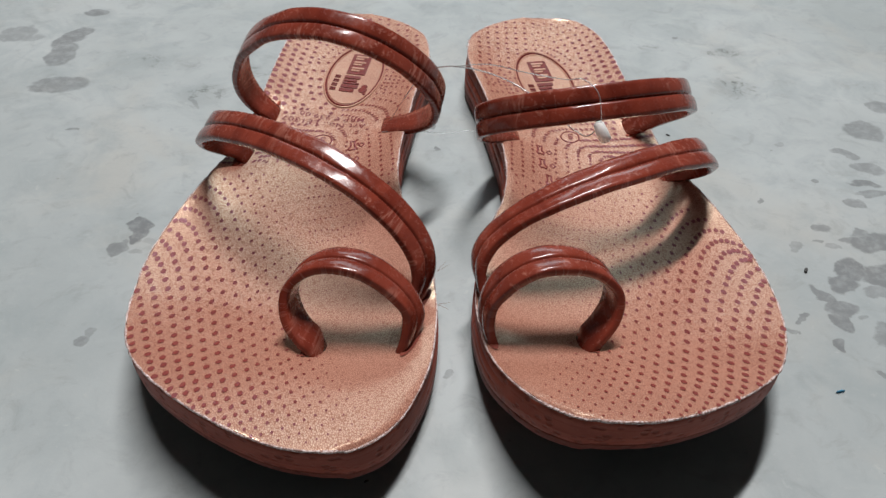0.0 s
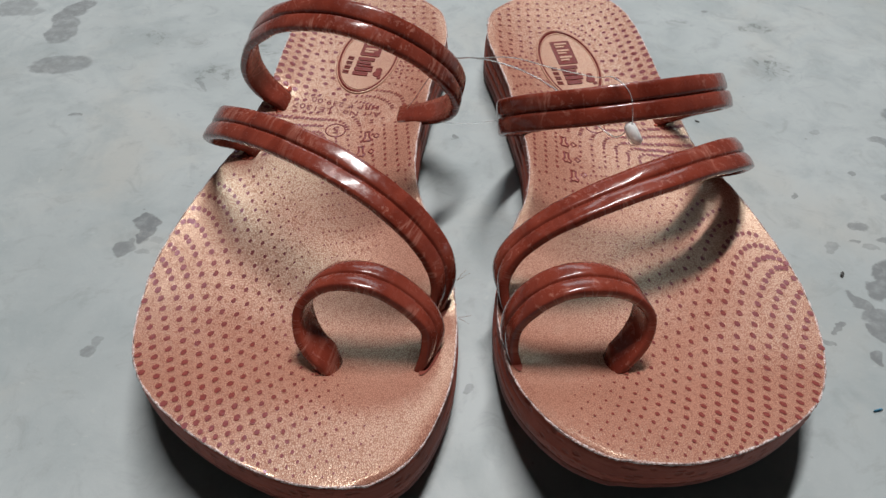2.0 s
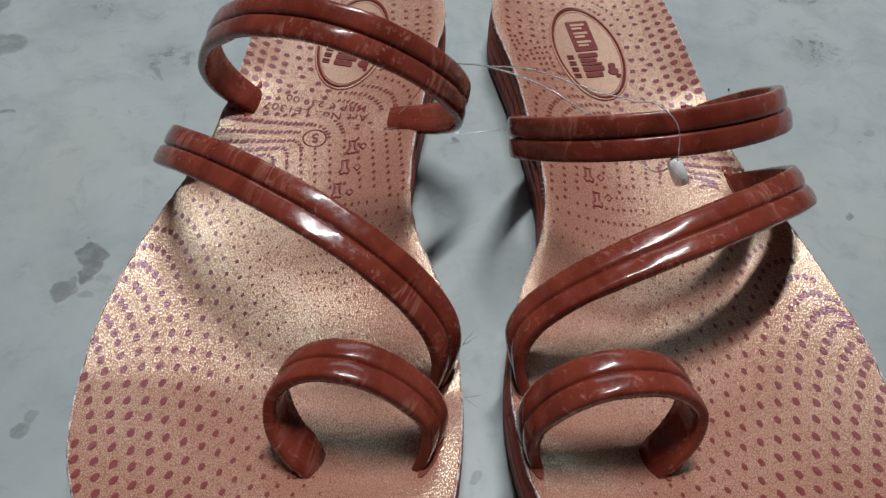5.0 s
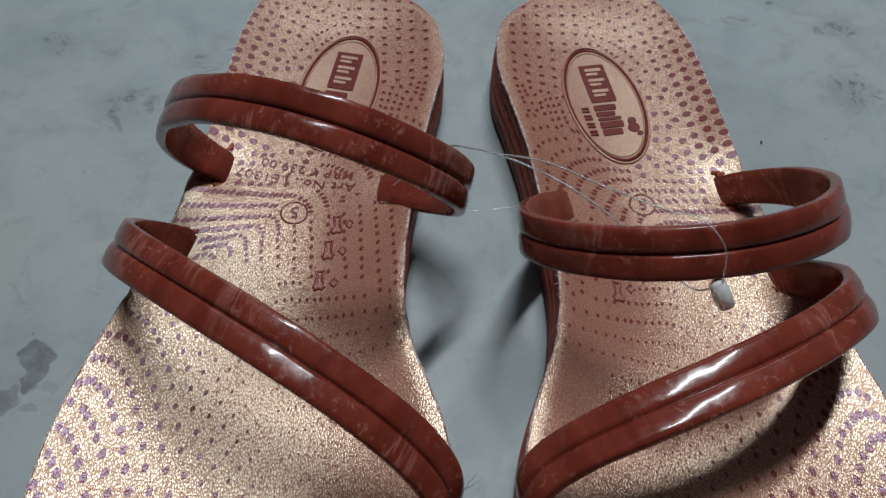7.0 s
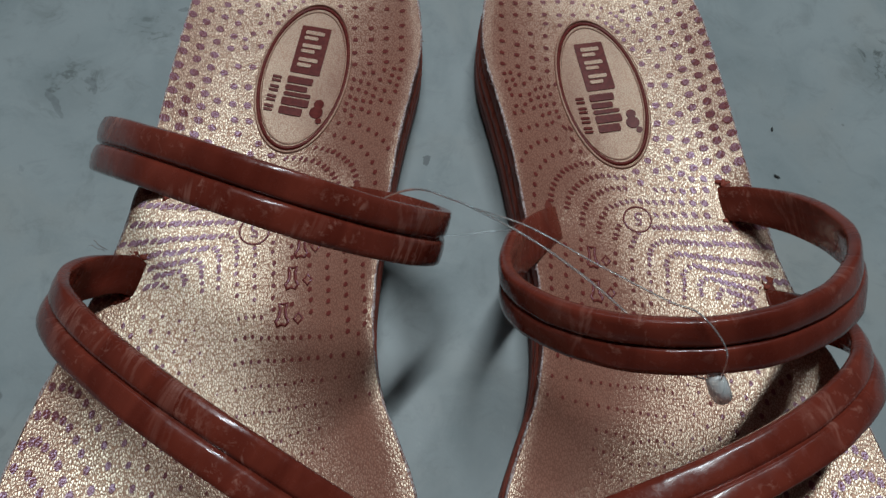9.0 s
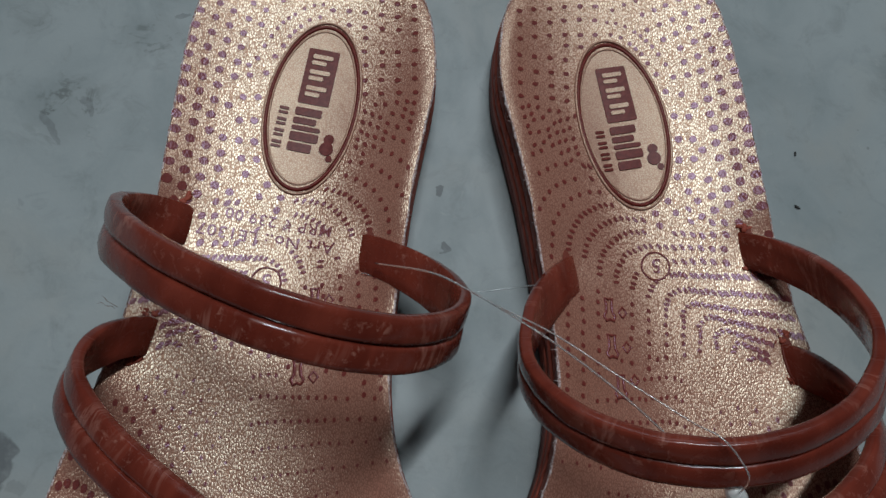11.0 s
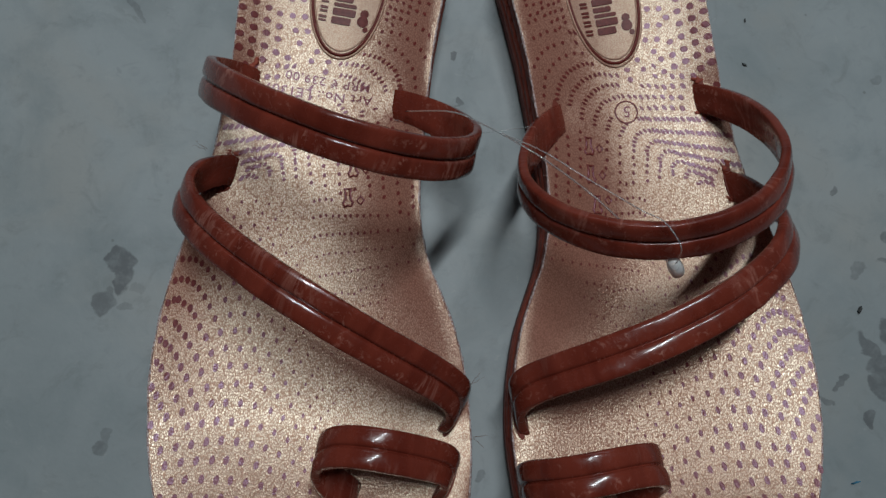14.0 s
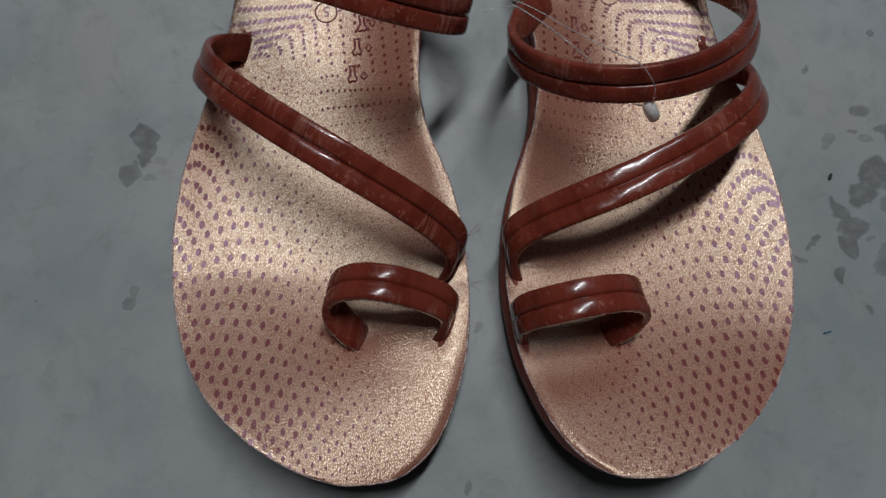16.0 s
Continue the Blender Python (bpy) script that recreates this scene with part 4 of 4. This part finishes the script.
LEFT_BANDS = [
    ([(-0.0693, 0.273, 0.0151), (-0.0953, 0.2736, 0.0358), (-0.0725, 0.2483, 0.0779), (-0.0384, 0.2219, 0.1018), (-0.0026, 0.2162, 0.0727), (0.0255, 0.2447, 0.0345), (-0.0218, 0.2663, 0.0138)],
     [(0.0015, 0.0048, 0.002), (0.0018, 0.0053, 0.0036), (0.0008, 0.0044, 0.003)],
     [(0.2, 1, 0), (0.07, 1, 0)]),
    ([(-0.0764, 0.2446, 0.0162), (-0.1058, 0.2333, 0.038), (-0.0715, 0.212, 0.0613), (-0.0307, 0.182, 0.0639), (-0.008, 0.1777, 0.0426), (0.0003, 0.1751, 0.0286), (-0.0066, 0.1675, 0.0157)],
     [(0.0021, 0.003, 0.0039), (0.0042, 0.0068, 0.0025), (0.0028, 0.0044, -0.0022)],
     [(0.28, 1, 0), (0.5, 0.85, 0)]),
    ([(-0.0393, 0.1473, 0.0164), (-0.0606, 0.1647, 0.023), (-0.0383, 0.1655, 0.0453), (-0.023, 0.1594, 0.0494), (-0.015, 0.1545, 0.0285), (-0.0017, 0.1583, 0.0287), (-0.0092, 0.1477, 0.0151)],
     [(0.001, 0.0042, -0.0033), (0.0006, 0.0072, 0.001), (0.0023, 0.0043, -0.0024)],
     [(0.23, 0.97, 0), (0.45, 0.9, 0)]),
]
RIGHT_BANDS = [
    ([(0.0777, 0.2693, 0.0143), (0.1106, 0.2445, 0.0578), (0.082, 0.1976, 0.0741), (0.0371, 0.1962, 0.0667), (0.0006, 0.2173, 0.053), (-0.0003, 0.2338, 0.0381), (0.0289, 0.2615, 0.0146)],
     [(-0.0023, 0.0037, 0.0035), (-0.0014, 0.0043, 0.0048), (0.0, 0.0033, 0.0043)],
     [(-0.15, 1, 0), (-0.15, 1, 0)]),
    ([(0.0849, 0.2406, 0.0116), (0.1050, 0.2290, 0.0310), (0.0985, 0.2090, 0.0520), (0.073, 0.1961, 0.058), (0.031, 0.1717, 0.0548), (-0.0004, 0.1857, 0.034), (0.0126, 0.167, 0.0175)],
     [(-0.0033, 0.002, 0.0038), (-0.0029, 0.0075, 0.0015), (-0.0007, 0.0044, -0.0032)],
     [(-0.2, 1, 0), (-0.15, 1, 0)]),
    ([(0.0437, 0.1454, 0.0209), (0.0638, 0.1582, 0.0363), (0.0432, 0.1585, 0.048), (0.0228, 0.1508, 0.0558), (0.0172, 0.1484, 0.0455), (0.0051, 0.1539, 0.0307), (0.0141, 0.1449, 0.0184)],
     [(-0.0008, 0.0049, -0.0023), (-0.001, 0.0064, 0.0011), (-0.001, 0.005, -0.0019)],
     [(-0.16, 1, 0), (-0.2, 1, 0)]),
]

left, left_sandal, left_ends = make_sandal((-0.0405, 0.357), (-0.0355, 0.102), 1, "reddish brown slip-on sandal with its ankle band standing upright", LEFT_BANDS)
right, right_sandal, right_ends = make_sandal((0.047, 0.357), (0.0455, 0.102), -1, "reddish brown slip-on sandal with its ankle band leaning forward", RIGHT_BANDS)

PRINTS = {
    1: ([(0.0037, 0.1025), (0.0017, 0.1109), (-0.0002, 0.1204)], [(0.0073, 0.1028), (0.0057, 0.1117), (0.0038, 0.1216)], (-0.0086, 0.0976)),
    -1: ([(0.0072, 0.1042), (0.0070, 0.1136), (0.0052, 0.1235)], [(0.0036, 0.1047), (0.0030, 0.1136), (0.0014, 0.1218)], (-0.0062, 0.0919)),
}
for side, thing, ends in ((left, left_sandal, left_ends), (right, right_sandal, right_ends)):
    slots = [(u, v, 0.0055) for u, v in ends]
    skins, lozenges, five = PRINTS[side.sign]
    make_signs(side, thing, skins, lozenges, five)
    slots += [(u, v + dv, 0.0022) for u, v in skins for dv in (-0.0018, 0.0018)] + [(u, v, 0.0018) for u, v in lozenges] + [(five[0], five[1], 0.0042)]
    if side is left:
        slots += [(0.0080 - 0.0035 * k, 0.0895 - 0.0006 * k, 0.0022) for k in range(11)] + [(0.0080 - 0.0035 * k, 0.0860 - 0.0008 * k, 0.0020) for k in range(9)]
        lettering(side, thing, "printed_line", "Art No.: LE1307", 0.0085, 0.0880, 0.0043, -9.2, 0.0348)
        lettering(side, thing, "printed_line", "MRP ₹ 239.00", 0.0080, 0.0838, 0.0040, -11.5, 0.0274)
    make_dots(side, thing, slots, 11)

# ------------------------------------------------------------ tag thread and bits
thread = tagged(new("tag_thread"), "clear nylon tag thread joining the two sandals", "tag thread")
thread.location = (-0.0225, 0.2615, 0.0165)


def thread_points(points):
    base = Vector(thread.location)
    return [p - base for p in spline(points, 10)]


bm = bmesh.new()
tube(bm, thread_points([(-0.0235, 0.2610, 0.0158), (-0.012, 0.2575, 0.0190), (0.001, 0.2555, 0.0195), (0.014, 0.2565, 0.0205), (0.0265, 0.2590, 0.0185)]), 0.00017, 6)
part("lower_strand", bm, M_NYLON, thread)
bm = bmesh.new()
tube(bm, thread_points([(-0.020, 0.262, 0.0210), (-0.008, 0.2525, 0.0465), (0.000, 0.2466, 0.0533), (0.007, 0.2416, 0.0559), (0.014, 0.2367, 0.0571), (0.021, 0.2316, 0.0571),
                        (0.028, 0.2265, 0.0557), (0.035, 0.2213, 0.0529), (0.042, 0.2160, 0.0490), (0.0470, 0.2110, 0.0485), (0.0500, 0.2075, 0.0545)]), 0.00025, 6)
part("loop_strand", bm, M_NYLON, thread)
bm = bmesh.new()
tube(bm, thread_points([(0.004, 0.2438, 0.0550), (0.015, 0.2367, 0.0600), (0.027, 0.2281, 0.0620), (0.039, 0.2196, 0.0645), (0.0440, 0.2160, 0.0668), (0.0485, 0.2100, 0.0650),
                        (0.0503, 0.2071, 0.0560)]), 0.00019, 6)
part("upper_strand", bm, M_NYLON, thread)
bm = bmesh.new()
knob = [Vector(p) - Vector(thread.location) for p in ((0.0492, 0.2082, 0.0560), (0.0496, 0.2078, 0.0552), (0.0510, 0.2066, 0.0528), (0.0524, 0.2056, 0.0506), (0.0528, 0.2053, 0.0500))]
tube(bm, knob, [0.0008, 0.0018, 0.0021, 0.0019, 0.0008], 12)
part("stopper", bm, M_MILK, thread, "milky plastic stopper")

rnd = random.Random(9)
for x, y, z, turn in ((-0.0015, 0.1775, 0.0175, 30), (-0.0010, 0.1620, 0.0180, -20), (-0.0820, 0.2515, 0.0150, 165)):
    bm = bmesh.new()
    for k in range(2):
        a = radians(turn + rnd.uniform(-40, 40))
        step = Vector((math.cos(a), math.sin(a), rnd.uniform(0.1, 0.6)))
        pts = [step * 0.0045 * t / 4 + Vector((rnd.gauss(0, 0.0002), rnd.gauss(0, 0.0002), 0)) for t in range(5)]
        tube(bm, pts, [0.00008, 0.00007, 0.00006, 0.00005, 0.00003], 4)
    ob = part("loose_fibre", bm, M_FIBRE, left_sandal, "loose brown threads")
    ob.location = left.local((x, y, z))

M_GRIT, M_BLUE = grit_material("dark_grit", (0.05, 0.05, 0.048)), grit_material("blue_fibre", (0.05, 0.22, 0.36))
for x, y, size, mat, label in ((0.1318, 0.2002, 0.0009, M_GRIT, "dark crumb of grit on the stone floor"), (0.0999, 0.2873, 0.0006, M_GRIT, "dark crumb of grit on the stone floor"),
                               (0.1016, 0.3040, 0.0005, M_GRIT, "dark crumb of grit on the stone floor"), (-0.0205, 0.1105, 0.0005, M_GRIT, "dark crumb of grit on the stone floor"),
                               (0.1240, 0.1445, 0.0011, M_BLUE, "tiny blue scrap on the stone floor")):
    bm = bmesh.new()
    bmesh.ops.create_icosphere(bm, subdivisions=2, radius=1.0)
    for v in bm.verts:
        k = 1.0 + 0.45 * noise.noise(v.co * 1.7 + Vector((x * 900, y * 700, 0)))
        v.co = Vector((v.co.x * k * size * 1.5, v.co.y * k * size * (0.7 if mat is M_GRIT else 0.25), (v.co.z * k + 0.8) * size * 0.5))
    low = min(v.co.z for v in bm.verts)
    for v in bm.verts:
        v.co.z -= low
    ob = tagged(part("grit_crumb" if mat is M_GRIT else "blue_scrap", bm, mat, None), label, "crumb")
    ob.location, ob.rotation_euler = (x, y, 0.0), (0, 0, rnd.uniform(0, 6))
